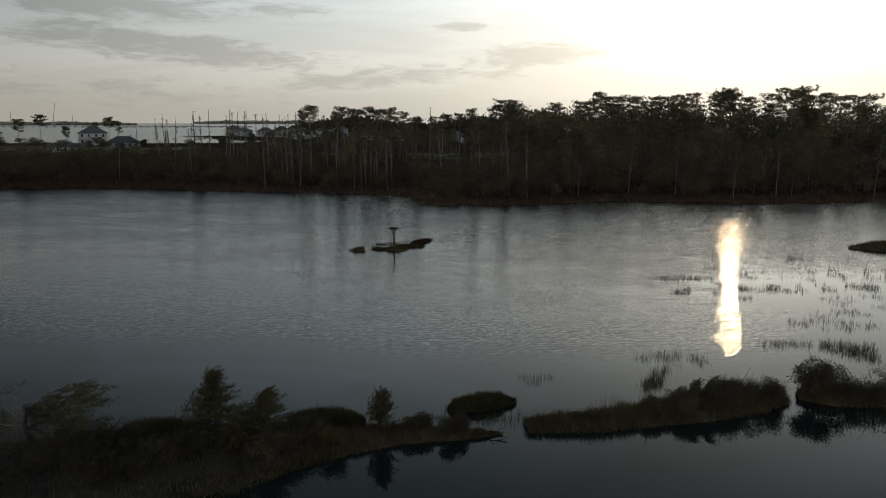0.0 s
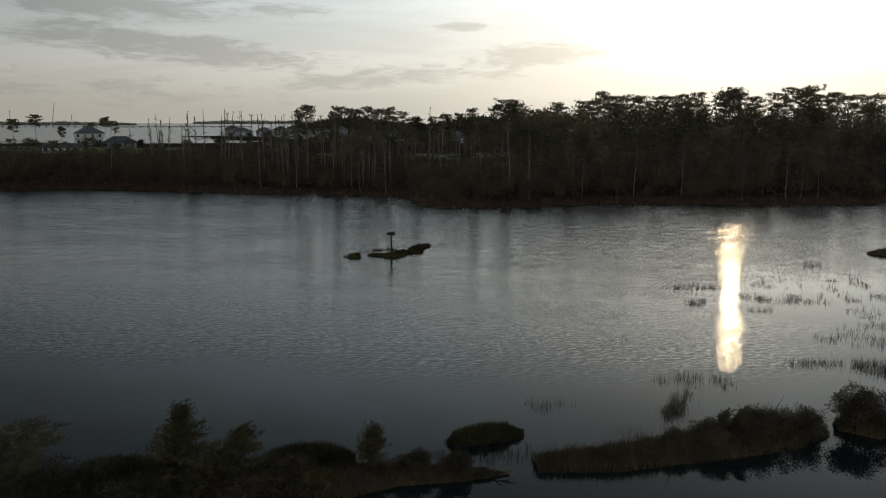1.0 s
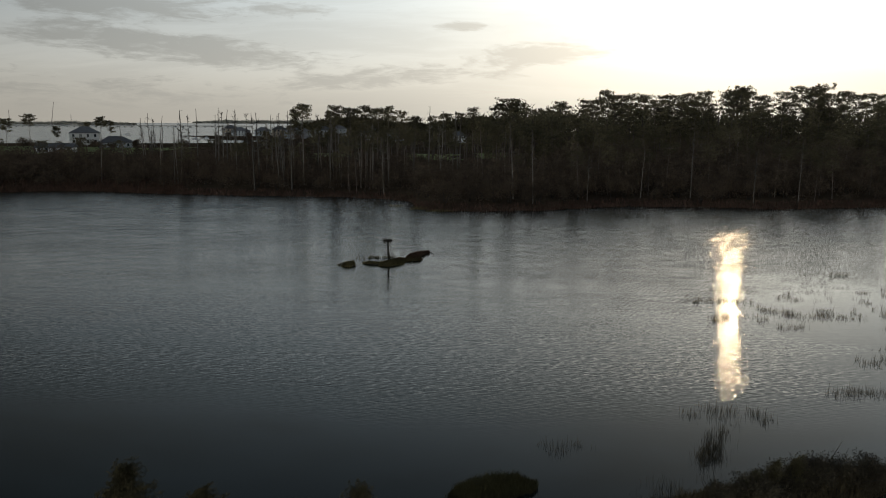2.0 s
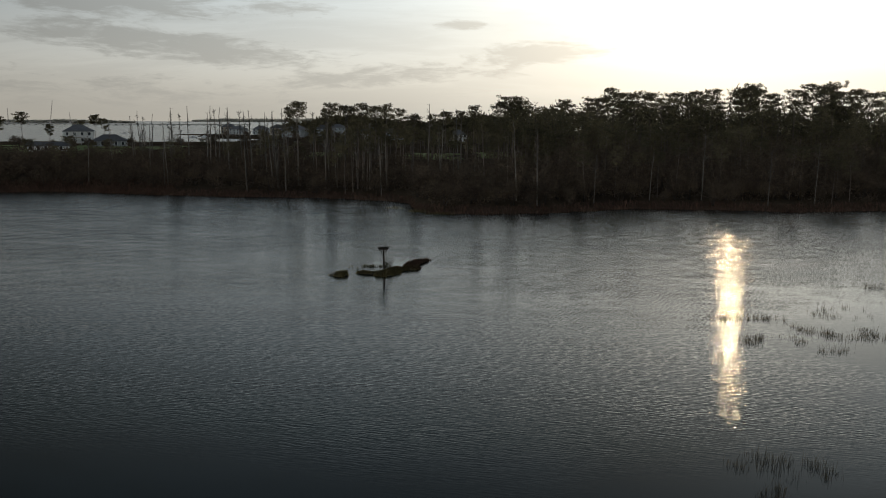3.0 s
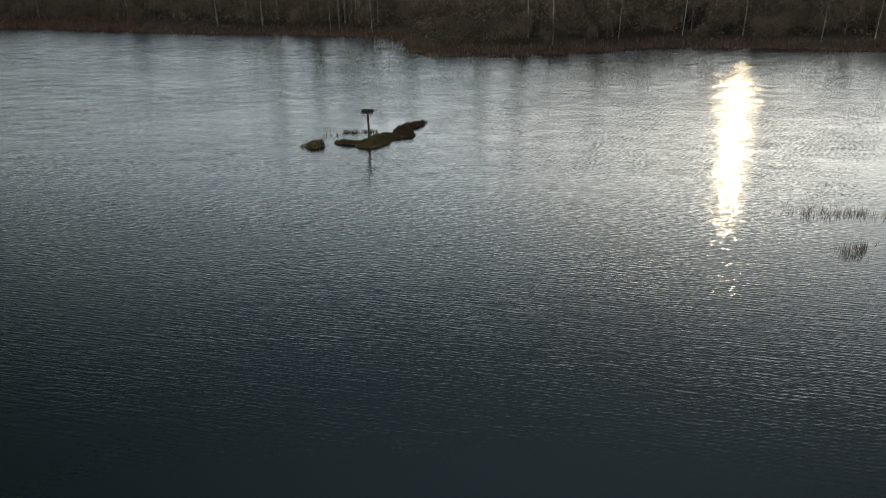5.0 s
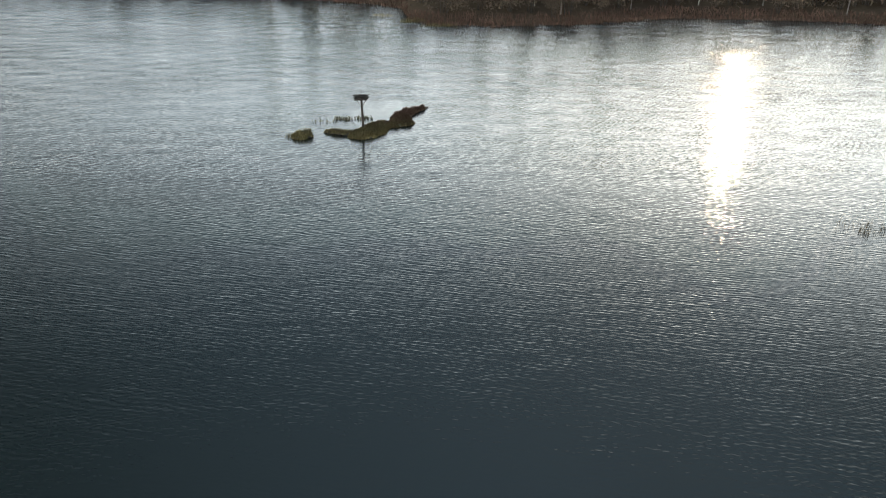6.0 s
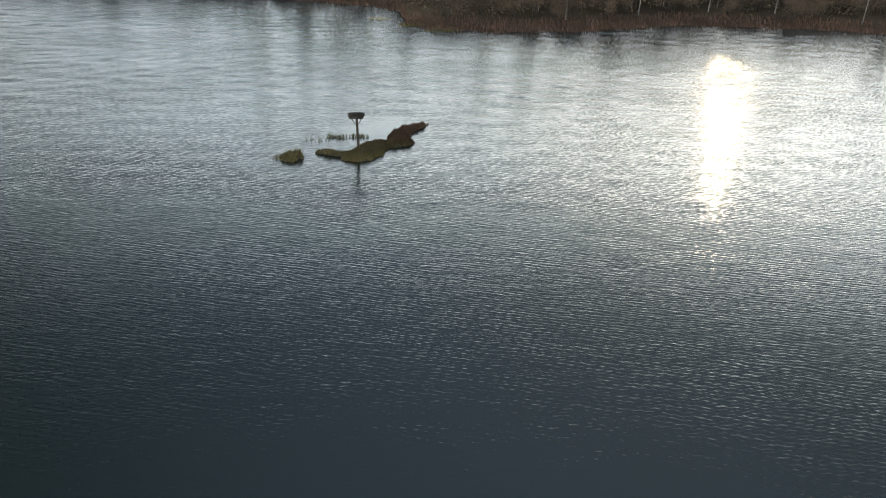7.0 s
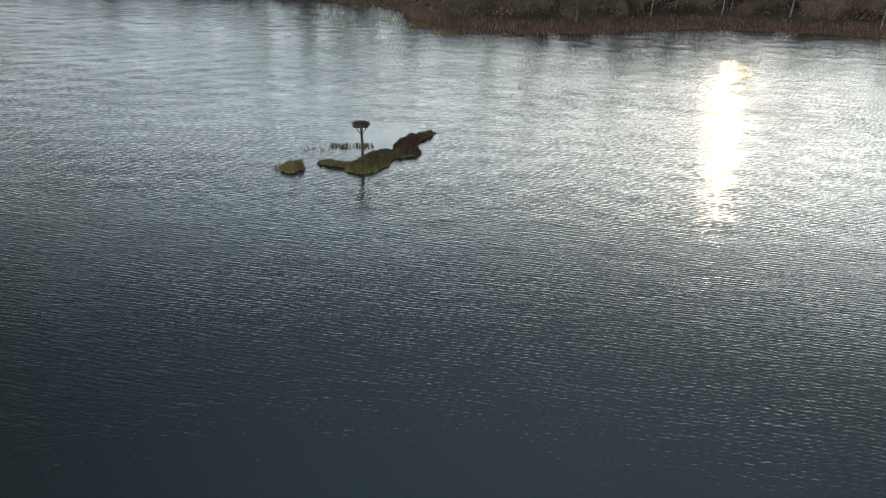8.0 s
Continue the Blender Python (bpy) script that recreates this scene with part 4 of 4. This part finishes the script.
def swept_cedar():
    """An old cedar: dark leaning trunk, bare pale limbs to windward, its crown blown far to the lee side."""
    r = np.random.default_rng(31)
    st, fo, dead = Shape(), Shape(), Shape()
    trunk = np.array([(0.3, 0, -0.4), (0.2, 0, 0.2), (-0.1, 0.05, 0.7), (-0.25, 0.1, 1.2), (-0.1, 0.1, 1.7), (0.4, 0.1, 2.0)])
    st.tube(trunk, [0.17, 0.14, 0.12, 0.09, 0.06, 0.03], 8)
    pts = []
    while len(pts) < 2300:
        z = r.uniform(0.5, 2.75)
        x = r.uniform(0.3, 3.0)
        if x > 2.9 - 0.75 * max(0, 2.3 - z) or z > 1.7 + 0.95 * x:
            continue
        foot = np.array([x, r.normal(0, 0.45), z])
        q = np.array([np.interp(r.uniform(2.0, 4.9), range(6), trunk[:, k]) for k in range(3)])
        if r.random() < 0.45:
            st.tube([q, q + (foot - q) * 0.35 + r.normal(0, 0.12, 3) - (0, 0, 0.1), q + (foot - q) * 0.7 + r.normal(0, 0.1, 3), foot], [0.022, 0.016, 0.010, 0.005], 3)
        plume(pts, r, foot, (1.0, r.normal(0, 0.25), r.uniform(0.05, 0.5)), r.uniform(0.35, 0.7), 0.036, 14)
    for a, b_ in (((-1.2, 0.2, 1.9), 0.03), ((-1.6, -0.1, 1.4), 0.035), ((-0.7, 0.2, 2.4), 0.022), ((-1.3, 0, 2.3), 0.022), ((-1.0, 0.3, 0.9), 0.022)):
        s0 = trunk[3]
        mid = (s0 + np.array(a)) / 2 + r.normal(0, 0.14, 3)
        dead.tube([s0, mid, a], [b_ * 1.3, b_ * 0.8, 0.008], 5)
        for _ in range(7):
            t0 = mid + (np.array(a) - mid) * r.random()
            dead.tube([t0, t0 + r.normal(0, 0.25, 3) + (0.15, 0, 0.15)], [0.010, 0.004], 3)
    plume(pts, r, np.array([-0.9, 0.2, 2.6]), (1, 0, 0.35), 0.9, 0.07, 16)
    plume(pts, r, np.array([-1.4, 0.2, 2.3]), (1, 0, 0.3), 0.7, 0.06, 14)
    fo.leaves(np.array(pts), 0.035, 7, 0.075, 0.010, 0.3)
    return st.mesh("trunk", DARKBARK, True), dead.mesh("limb", GREYBARK, True), fo.mesh("crown", CEDAR)


place(zip(("trunk", "limb", "crown"), swept_cedar()), "cedar_tree", "old wind-swept cedar with bare grey limbs on the near bank", "tree", pose(-16.3, 24.6, 0.35), "cedars of the near banks")
cedar(pose(-2.5, 26.9, 0.25), "upright open young cedar on the near bank", 1.75, 1.15, 22, 0.03, 0.28, 0.12, 32, 0.05)
place(zip(("stem", "foliage"), shrub_meshes(0.7, 0.75, 130, 22, 0.06, 21, OLIVE)), "shrub", "small yellow-olive shrub on the near bank", "shrub", pose(-4.25, 25.6, 0.3), "shrubs of the near banks")
for i, (x, y, w, h) in enumerate(((-12.5, 25.2, 1.8, 1.0), (-5.6, 26.4, 1.2, 1.0), (-0.8, 27.4, 0.8, 0.6), (0.8, 27.3, 0.9, 0.7), (-6.4, 24.9, 1.4, 0.8), (-10.8, 24.3, 1.6, 0.8), (-14.2, 25.6, 1.6, 0.9), (-18.8, 25.4, 1.9, 1.2),
                                  (-13.0, 23.0, 1.6, 0.7), (11.4, 30.2, 1.2, 0.6), (12.6, 30.4, 1.3, 0.8), (13.5, 30.9, 1.2, 1.1), (14.2, 30.9, 1.4, 1.15), (15.3, 31.2, 1.5, 1.0), (16.2, 31.4, 1.2, 0.8), (9.9, 29.6, 0.9, 0.7), (12.0, 29.9, 1.0, 0.8),
                                  (18.7, 31.6, 1.45, 1.9), (19.9, 31.5, 1.3, 0.9), (21.3, 31.7, 1.6, 0.9), (23.0, 31.8, 1.6, 0.9), (25, 32.0, 1.8, 1.0))):
    place(zip(("stem", "foliage"), shrub_meshes(w, h, 200, 40 if h > 1.5 else 26, 0.085 if h > 1.5 else 0.065, 40 + i, BANKLEAF)), "shrub", "dark rounded shrub on the narrow marsh bank", "shrub", pose(x, y, 0.15, 0, 0, 40 * i), "shrubs of the near banks")
for i in range(22):
    x = -25 + 20 * (i + rng.random()) / 22
    y = float(np.interp(x, [-26, -15, -9.5, -5], [21.6, 22.9, 24.2, 25.9])) + rng.uniform(-2.2, 1.6) * float(np.interp(x, [-25, -5], [1.0, 0.35]))
    place(zip(("stem", "foliage"), shrub_meshes(rng.uniform(1.2, 2.0), rng.uniform(0.5, 0.95), 150, 22, 0.06, 80 + i, BANKLEAF)), "shrub", "low brown brush covering the near bank", "shrub", pose(x, y, 0.25, 0, 0, 57 * i), "shrubs of the near banks")
s = Shape()
s.tube([(14.8, 31.6, 0.2), (14.95, 31.6, 1.0), (15.3, 31.6, 1.75)], [0.03, 0.02, 0.008], 5)
s.tube([(15.0, 31.6, 1.1), (15.5, 31.5, 1.2)], [0.015, 0.005], 4)
tagged(part("dead_stick", s, DEADWOOD), "bare dead stick leaning out of the bank shrubs", "branch")

s = Shape()
for pts in ([(2.0, 27.4, 0.12), (2.4, 27.35, 0.24), (2.8, 27.3, 0.18), (3.1, 27.2, 0.0)], [(2.4, 27.35, 0.24), (2.5, 27.5, 0.45), (2.7, 27.6, 0.5)], [(2.6, 27.3, 0.22), (2.9, 27.4, 0.32), (3.1, 27.45, 0.3)], [(2.2, 27.38, 0.2), (2.1, 27.3, 0.36)], [(2.8, 27.3, 0.18), (2.95, 27.15, 0.24), (3.15, 27.1, 0.18)]):
    s.tube(pts, np.linspace(0.035, 0.008, len(pts)), 5)
tagged(part("driftwood", s, DEADWOOD), "bare branching driftwood at the tip of the bank", "driftwood")

def clumped(n, *bed):
    """Reeds in many small clumps of uneven height and size."""
    out = []
    for x, y, z in oval(max(3, n // 5), *bed):
        tall, wide = rng.uniform(0.4, 1.25), rng.uniform(0.05, 0.22)
        for _ in range(rng.integers(2, 9)):
            out.append((x + rng.normal(0, wide), y + rng.normal(0, wide), z, tall * rng.uniform(0.7, 1.1)))
    return np.array(out)


# reeds standing in the shallows
SHALLOW_BEDS = [(700, 11.2, 33.8, 1.15, 0.42, 62, 0.0, 0.5, "dark reed tuft standing in shallow water"), (260, 12.1, 35.5, 1.1, 0.45, 60, 0.0, 0.5, "reed tuft standing in shallow water"),
        (520, 13.4, 38.0, 2.1, 1.0, -15, 0.5, 0.5, "sparse reeds standing in calm shallow water"), (110, 4.8, 34.4, 1.8, 0.6, 10, 0.3, 0.45, "thin scattered reeds in shallow water"),
        (420, 3.4, 29.2, 1.8, 0.7, 10, 0.3, 0.45, "thin reeds along the bank in shallow water"), (260, -0.2, 28.8, 1.4, 0.5, 10, 0.3, 0.45, "thin reeds along the bank in shallow water"), (200, 9.0, 31.2, 1.6, 0.7, 20, 0.3, 0.45, "thin reeds along the bank in shallow water")]
MARSH_BEDS = [(240, 20.0, 60.3, 1.7, 0.8, 5, 0.4, 0.5, "small patch of reeds in the calm marsh"), (420, 20.2, 55.0, 2.6, 0.8, 4, 0.4, 0.5, "broken line of reeds in the calm marsh"), (170, 23.4, 53.0, 0.9, 0.4, 5, 0.2, 0.5, "small reed tuft in calm water"),
        (1000, 31, 56.6, 6.5, 1.4, 2, 0.55, 0.5, "long broken line of reeds in the calm marsh"), (900, 38, 61, 6.5, 4.0, 10, 0.62, 0.5, "broad patchy reed marsh in calm water"), (130, 35.4, 70.1, 0.8, 0.4, 0, 0.0, 0.55, "small reed tuft in calm water"),
        (230, 22.7, 59.3, 1.6, 0.8, -45, 0.3, 0.5, "sparse broken line of reeds in the calm marsh"), (260, 24.2, 56.6, 1.5, 0.8, -60, 0.3, 0.5, "sparse broken line of reeds in the calm marsh"), (260, 28.4, 62.0, 2.6, 1.8, 10, 0.5, 0.4, "thin scattered reeds in the calm marsh"),
        (700, 34.0, 52.5, 5.0, 2.2, 8, 0.6, 0.4, "thin scattered reeds in the calm marsh"), (420, 42.0, 56.0, 4.5, 2.0, 5, 0.5, 0.45, "broad patchy reed marsh in calm water"), (300, 29.0, 48.6, 3.0, 1.0, 12, 0.5, 0.4, "thin scattered reeds in the calm marsh"),
        (460, 21.4, 41.0, 1.9, 0.5, 0, 0.3, 0.5, "line of reeds in the calm marsh shallows"), (500, 26.2, 45.5, 3.6, 1.5, 8, 0.6, 0.5, "sparse reeds in the calm marsh shallows"), (2300, 26.0, 39.0, 3.2, 1.5, -40, 0.2, 0.6, "thick reed bed in the calm marsh shallows")]
for n, x, y, rx, ry, turn, gap, tall, label in SHALLOW_BEDS + MARSH_BEDS:
    grass("reed_bed", clumped(n, x, y, rx, ry, turn, gap), tall, 0.004 + 0.00006 * y, label, REED, 0.28)
grass("reed_bed", np.concatenate([oval(260, -4.6, 118.6, 1.6, 1.2, 20), oval(200, -1.5, 115.6, 2.2, 0.7, 10), oval(90, -8.5, 122.5, 1.4, 0.5, 0)]), 0.5, 0.02, "olive reeds standing off the point of the far shore", OLIVE, 0.3)
_, strip = ridge("marsh_islet", [(44.5, 76.5), (48, 76.3), (54, 78), (64, 80)], [0.5, 2.6, 3.2, 3.0], 0.3, "dark grassy marsh islet in calm water")
grass("islet_grass", feet_on(strip, 4500, 1.0, z=0.2), 0.9, 0.03, "dark brown marsh grass on the islet", REED)


# ---- houses and the far side ----
def house(at, w, d, lift, h, roof_h, wall, label, hip=True, deck=False, rows=2, cols=4):
    """A shore house: posts, walls, roof, framed windows and, for some, decks with railings."""
    t = thing("house", label, "house", "houses by the sound", at=at)
    z0, z1 = lift, lift + h
    b = Shape()
    b.box((-w / 2, -d / 2, z0), (w / 2, d / 2, z1))
    part("wall", b, wall, t)
    r, e = Shape(), 0.6
    ridge_w = w / 2 - d / 2 * 0.85 if hip else w / 2 + e
    ridge_w = max(ridge_w, 0.4)
    x, y = w / 2 + e, d / 2 + e
    r.add([(-x, -y, z1), (x, -y, z1), (x, y, z1), (-x, y, z1), (-ridge_w, 0, z1 + roof_h), (ridge_w, 0, z1 + roof_h),
           (-x, -y, z1 - 0.2), (x, -y, z1 - 0.2), (x, y, z1 - 0.2), (-x, y, z1 - 0.2)],
          [(0, 1, 5, 4), (2, 3, 4, 5), (1, 2, 5), (3, 0, 4), (6, 7, 1, 0), (7, 8, 2, 1), (8, 9, 3, 2), (9, 6, 0, 3), (9, 8, 7, 6)])
    part("roof", r, SHINGLE, t)
    if lift > 0.8:
        for px in np.linspace(-w / 2 + 0.2, w / 2 - 0.2, 5):
            for py in (-d / 2 + 0.2, d / 2 - 0.2):
                p = Shape()
                p.box((px - 0.15, py - 0.15, -0.6), (px + 0.15, py + 0.15, z0))
                part("post", p, TIMBER, t)
    fl = h / rows
    for side in (-1, 1):
        for i in range(rows):
            for j in range(cols):
                cx, cz = -w / 2 + w * (j + 0.5) / cols, z0 + fl * (i + 0.55)
                fr, y = Shape(), side * (d / 2 + 0.03)
                for lo, hi in (((-0.6, 0.7), (0.6, 0.8)), ((-0.6, -0.8), (0.6, -0.7)), ((-0.6, -0.7), (-0.5, 0.7)), ((0.5, -0.7), (0.6, 0.7))):
                    fr.box((cx + lo[0], y - 0.04, cz + lo[1]), (cx + hi[0], y + 0.04, cz + hi[1]))
                wd = part("window", fr, WHITE, t)
                g = Shape()
                g.box((cx - 0.5, y - 0.02, cz - 0.7), (cx + 0.5, y + 0.02, cz + 0.7))
                part("pane", g, GLASS, wd)
    if deck:
        for i in range(rows):
            k = Shape()
            z = z0 + fl * i
            k.box((-w / 2, -d / 2 - 2.6, z - 0.2), (w * 0.1, -d / 2 - 0.03, z))
            part("deck", k, TIMBER, t)
            q = Shape()
            q.box((-w / 2, -d / 2 - 2.6, z + 0.95), (w * 0.1, -d / 2 - 2.5, z + 1.05))
            for px in np.arange(-w / 2 + 0.05, w * 0.1, 0.5):
                q.box((px, -d / 2 - 2.58, z), (px + 0.06, -d / 2 - 2.52, z + 0.95))
            part("railing", q, WHITE, t)
        for px in np.linspace(-w / 2 + 0.1, w * 0.1 - 0.1, 4):
            p = Shape()
            p.box((px - 0.1, -d / 2 - 2.6, -0.6), (px + 0.1, -d / 2 - 2.4, z1 - 0.2))
            part("post", p, WHITE, t)
    return t


def at_land(x, y, turn=0.0):
    return pose(x, y, land(x, y), 0, 0, turn)


house(at_land(-177.7, 357, 24), 12.5, 10.5, 0.9, 5.6, 3.0, WHITE, "white two-storey house on posts with a dark hip roof", True, True)
house(at_land(-154.5, 339, 20), 14, 10, 0.2, 2.4, 2.8, GREYSIDE, "low grey house with a broad dark hip roof", True, False, 1, 5)
house(at_land(-151.5, 283, 12), 13, 6, 0.2, 2.1, 1.4, WHITE, "long low white cottage with a grey gable roof", False, False, 1, 5)

# land and houses across the inlet
_, strip = ridge("peninsula", [(-250, 668), (-205, 640), (-165, 600), (-120, 570), (-60, 570)], [3, 14, 45, 60, 60], 1.3, "low built-up peninsula with lawns and houses", GROUND)
for x, y, w, turn, wall, h in ((-182, 604, 11, 10, TIMBER, 5.5), (-168, 584, 11, -10, GREYSIDE, 4.0), (-151, 587, 12, 8, GREYSIDE, 4.0), (-141, 600, 11, 20, TIMBER, 5), (-105, 499, 15, -20, GREYSIDE, 5), (-97, 554, 13, 12, GREYSIDE, 5), (-92, 598, 12, 5, GREYSIDE, 5.5),
                            (-52, 476, 12, -8, GREYSIDE, 4.2), (-35, 451, 11, 10, GREYSIDE, 4.2), (3.4, 420, 10, 0, WHITE, 3.6)):
    house(pose(x, y, 1.0, 0, 0, turn), w, 10, 1.2, h, 2.8, wall, "two-storey shore house on posts with a dark roof", True, False)


def lone_pine(x, y, h, i):
    t = place(zip(("trunk", "crown"), pine_meshes(h, 0.16 * h, 0.48 + 0.08 * (i % 3), 11 + 3 * (i % 3), 500 + i, (0.36, 0.11), 10)), "pine_tree", "lone dark pine with open crown beside the houses", "tree", at_land(x, y), "pines by the houses")
    return t


for i, (x, y, h) in enumerate(((-176.8, 279, 8.4), (-179, 297, 13.0), (-175.1, 307, 15.0), (-175.4, 327, 9.6), (-183, 369, 11.5), (-164.9, 347, 13.9), (-163, 352, 12.4))):
    lone_pine(x, y, h, i)


def far_land(name, x0, x1, y, depth, top, label, n):
    """A low wooded shore far across the water."""
    s = Shape()
    xs = np.linspace(x0, x1, 60)
    verts, faces = [], []
    for i, x in enumerate(xs):
        e = min(1, 6 * min(i, 59 - i) / 59 + 0.02)
        for j, u in enumerate((-1, -0.6, 0.6, 1)):
            verts.append((x, y + u * depth * e, (-0.5, 1.5, 1.5, -0.5)[j]))
    for i in range(59):
        for j in range(3):
            faces.append((i * 4 + j, i * 4 + 4 + j, i * 4 + 5 + j, i * 4 + 1 + j))
    s.add(verts, faces)
    g = tagged(part(name, s, GROUND), label, "shore", kind="structure")
    w = Shape()
    x = rng.uniform(x0, x1, n)
    edge = np.minimum(1, 6 * np.minimum(x - x0, x1 - x) / (x1 - x0))
    tall = top * np.array([0.7 + 0.6 * wavy(v, 0, 0.012, 3.0) for v in x]) * (0.3 + 0.7 * edge)
    pts = np.stack([x, y + rng.uniform(-0.5, 0.5, n) * depth * edge, 1 + tall * rng.random(n)], 1)
    w.leaves(pts, top * 0.25, 6, top * 0.3, top * 0.12, 0.2)
    # beyond 1 km the trees take the pale colour with haze painted in
    tagged(part("far_wood", w, HAZEWOOD if y > 1000 else NEEDLES), "distant trees on low far shores, haze painted in across the sound", "wood", kind="stuff")


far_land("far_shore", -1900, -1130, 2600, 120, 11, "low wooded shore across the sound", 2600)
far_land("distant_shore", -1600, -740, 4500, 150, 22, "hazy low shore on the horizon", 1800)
far_land("wooded_point", -190, 90, 860, 60, 16, "dark wooded point behind the houses", 2600)


def make_causeway():
    t = thing("causeway", "long low concrete causeway on piers across the sound", "bridge")
    d = Shape()
    d.box((-1400, 1594, 1.9), (-440, 1602, 3.0))
    part("deck", d, CONCRETE, t)
    for x in np.arange(-1390, -445, 16.0):
        p = Shape()
        p.box((x - 0.8, 1595, -2), (x + 0.8, 1601, 1.9))
        part("pier", p, CONCRETE, t)
    for y in (1594.2, 1601.5):
        r = Shape()
        r.box((-1400, y, 3.0), (-440, y + 0.3, 3.8))
        part("parapet", r, CONCRETE, t)


make_causeway()


def make_crane(x, y, dx, h, label):
    t = thing("crane", label, "crane", "cranes across the sound")
    b = Shape()
    b.box((x - 4, y - 3, 0.5), (x + 4, y + 3, 6))
    part("cab", b, STEEL, t)
    m = Shape()
    n = 14
    for k in range(4):
        ox, oy = ((-1, -1), (1, -1), (1, 1), (-1, 1))[k]
        m.tube([(x + ox, y + oy, 5), (x + dx + ox * 0.3, y + oy * 0.3, h)], [0.3, 0.2], 4)
    for i in range(n):
        u, v = i / n, (i + 1) / n
        w0, w1 = 1 - 0.7 * u, 1 - 0.7 * v
        m.tube([(x + dx * u - w0, y, 5 + (h - 5) * u), (x + dx * v + w1, y, 5 + (h - 5) * v)], [0.18, 0.18], 3)
    part("boom", m, STEEL, t)


make_crane(-1366, 2480, 13, 75, "tall lattice crane on the far shore")
make_crane(-1510, 2480, 1, 49, "slender lattice mast on the far shore")
make_crane(-1298, 2480, 0.5, 35, "slender lattice mast on the far shore")


def make_boat(x, y, turn, n):
    """A small moored motor boat: flared hull, deck and cabin."""
    t = thing("boat", "small white motor boat moored on the sound", "boat", "moored boats", at=pose(x, y, 0, 0, 0, turn))
    h = Shape()
    rings = []
    for u, w in ((-3, 0.95), (-1, 1.1), (1, 1.0), (2.4, 0.55), (3.2, 0.05)):
        rings += [(u, -w, 0.75), (u, -w * 0.75, 0.0), (u, 0, -0.25), (u, w * 0.75, 0.0), (u, w, 0.75)]
    faces = [(i * 5 + j, i * 5 + j + 5, i * 5 + j + 6, i * 5 + j + 1) for i in range(4) for j in range(4)]
    faces += [(i * 5, i * 5 + 4, i * 5 + 9, i * 5 + 5) for i in range(4)] + [(0, 1, 2, 3, 4)]
    h.add(rings, faces)
    part("hull", h, WHITE, t)
    c = Shape()
    c.add([(-0.8, -0.6, 0.75), (1.2, -0.6, 0.75), (1.2, 0.6, 0.75), (-0.8, 0.6, 0.75), (-0.7, -0.5, 1.7), (0.7, -0.5, 1.7), (0.7, 0.5, 1.7), (-0.7, 0.5, 1.7)],
          [(4, 5, 6, 7), (0, 1, 5, 4), (1, 2, 6, 5), (2, 3, 7, 6), (3, 0, 4, 7)])
    part("cabin", c, WHITE, t)


for i, (x, y, turn) in enumerate(((-193.5, 553.7, 20), (-191.8, 573.2, -35), (-309.8, 698.9, 10))):
    make_boat(x, y, turn, i)
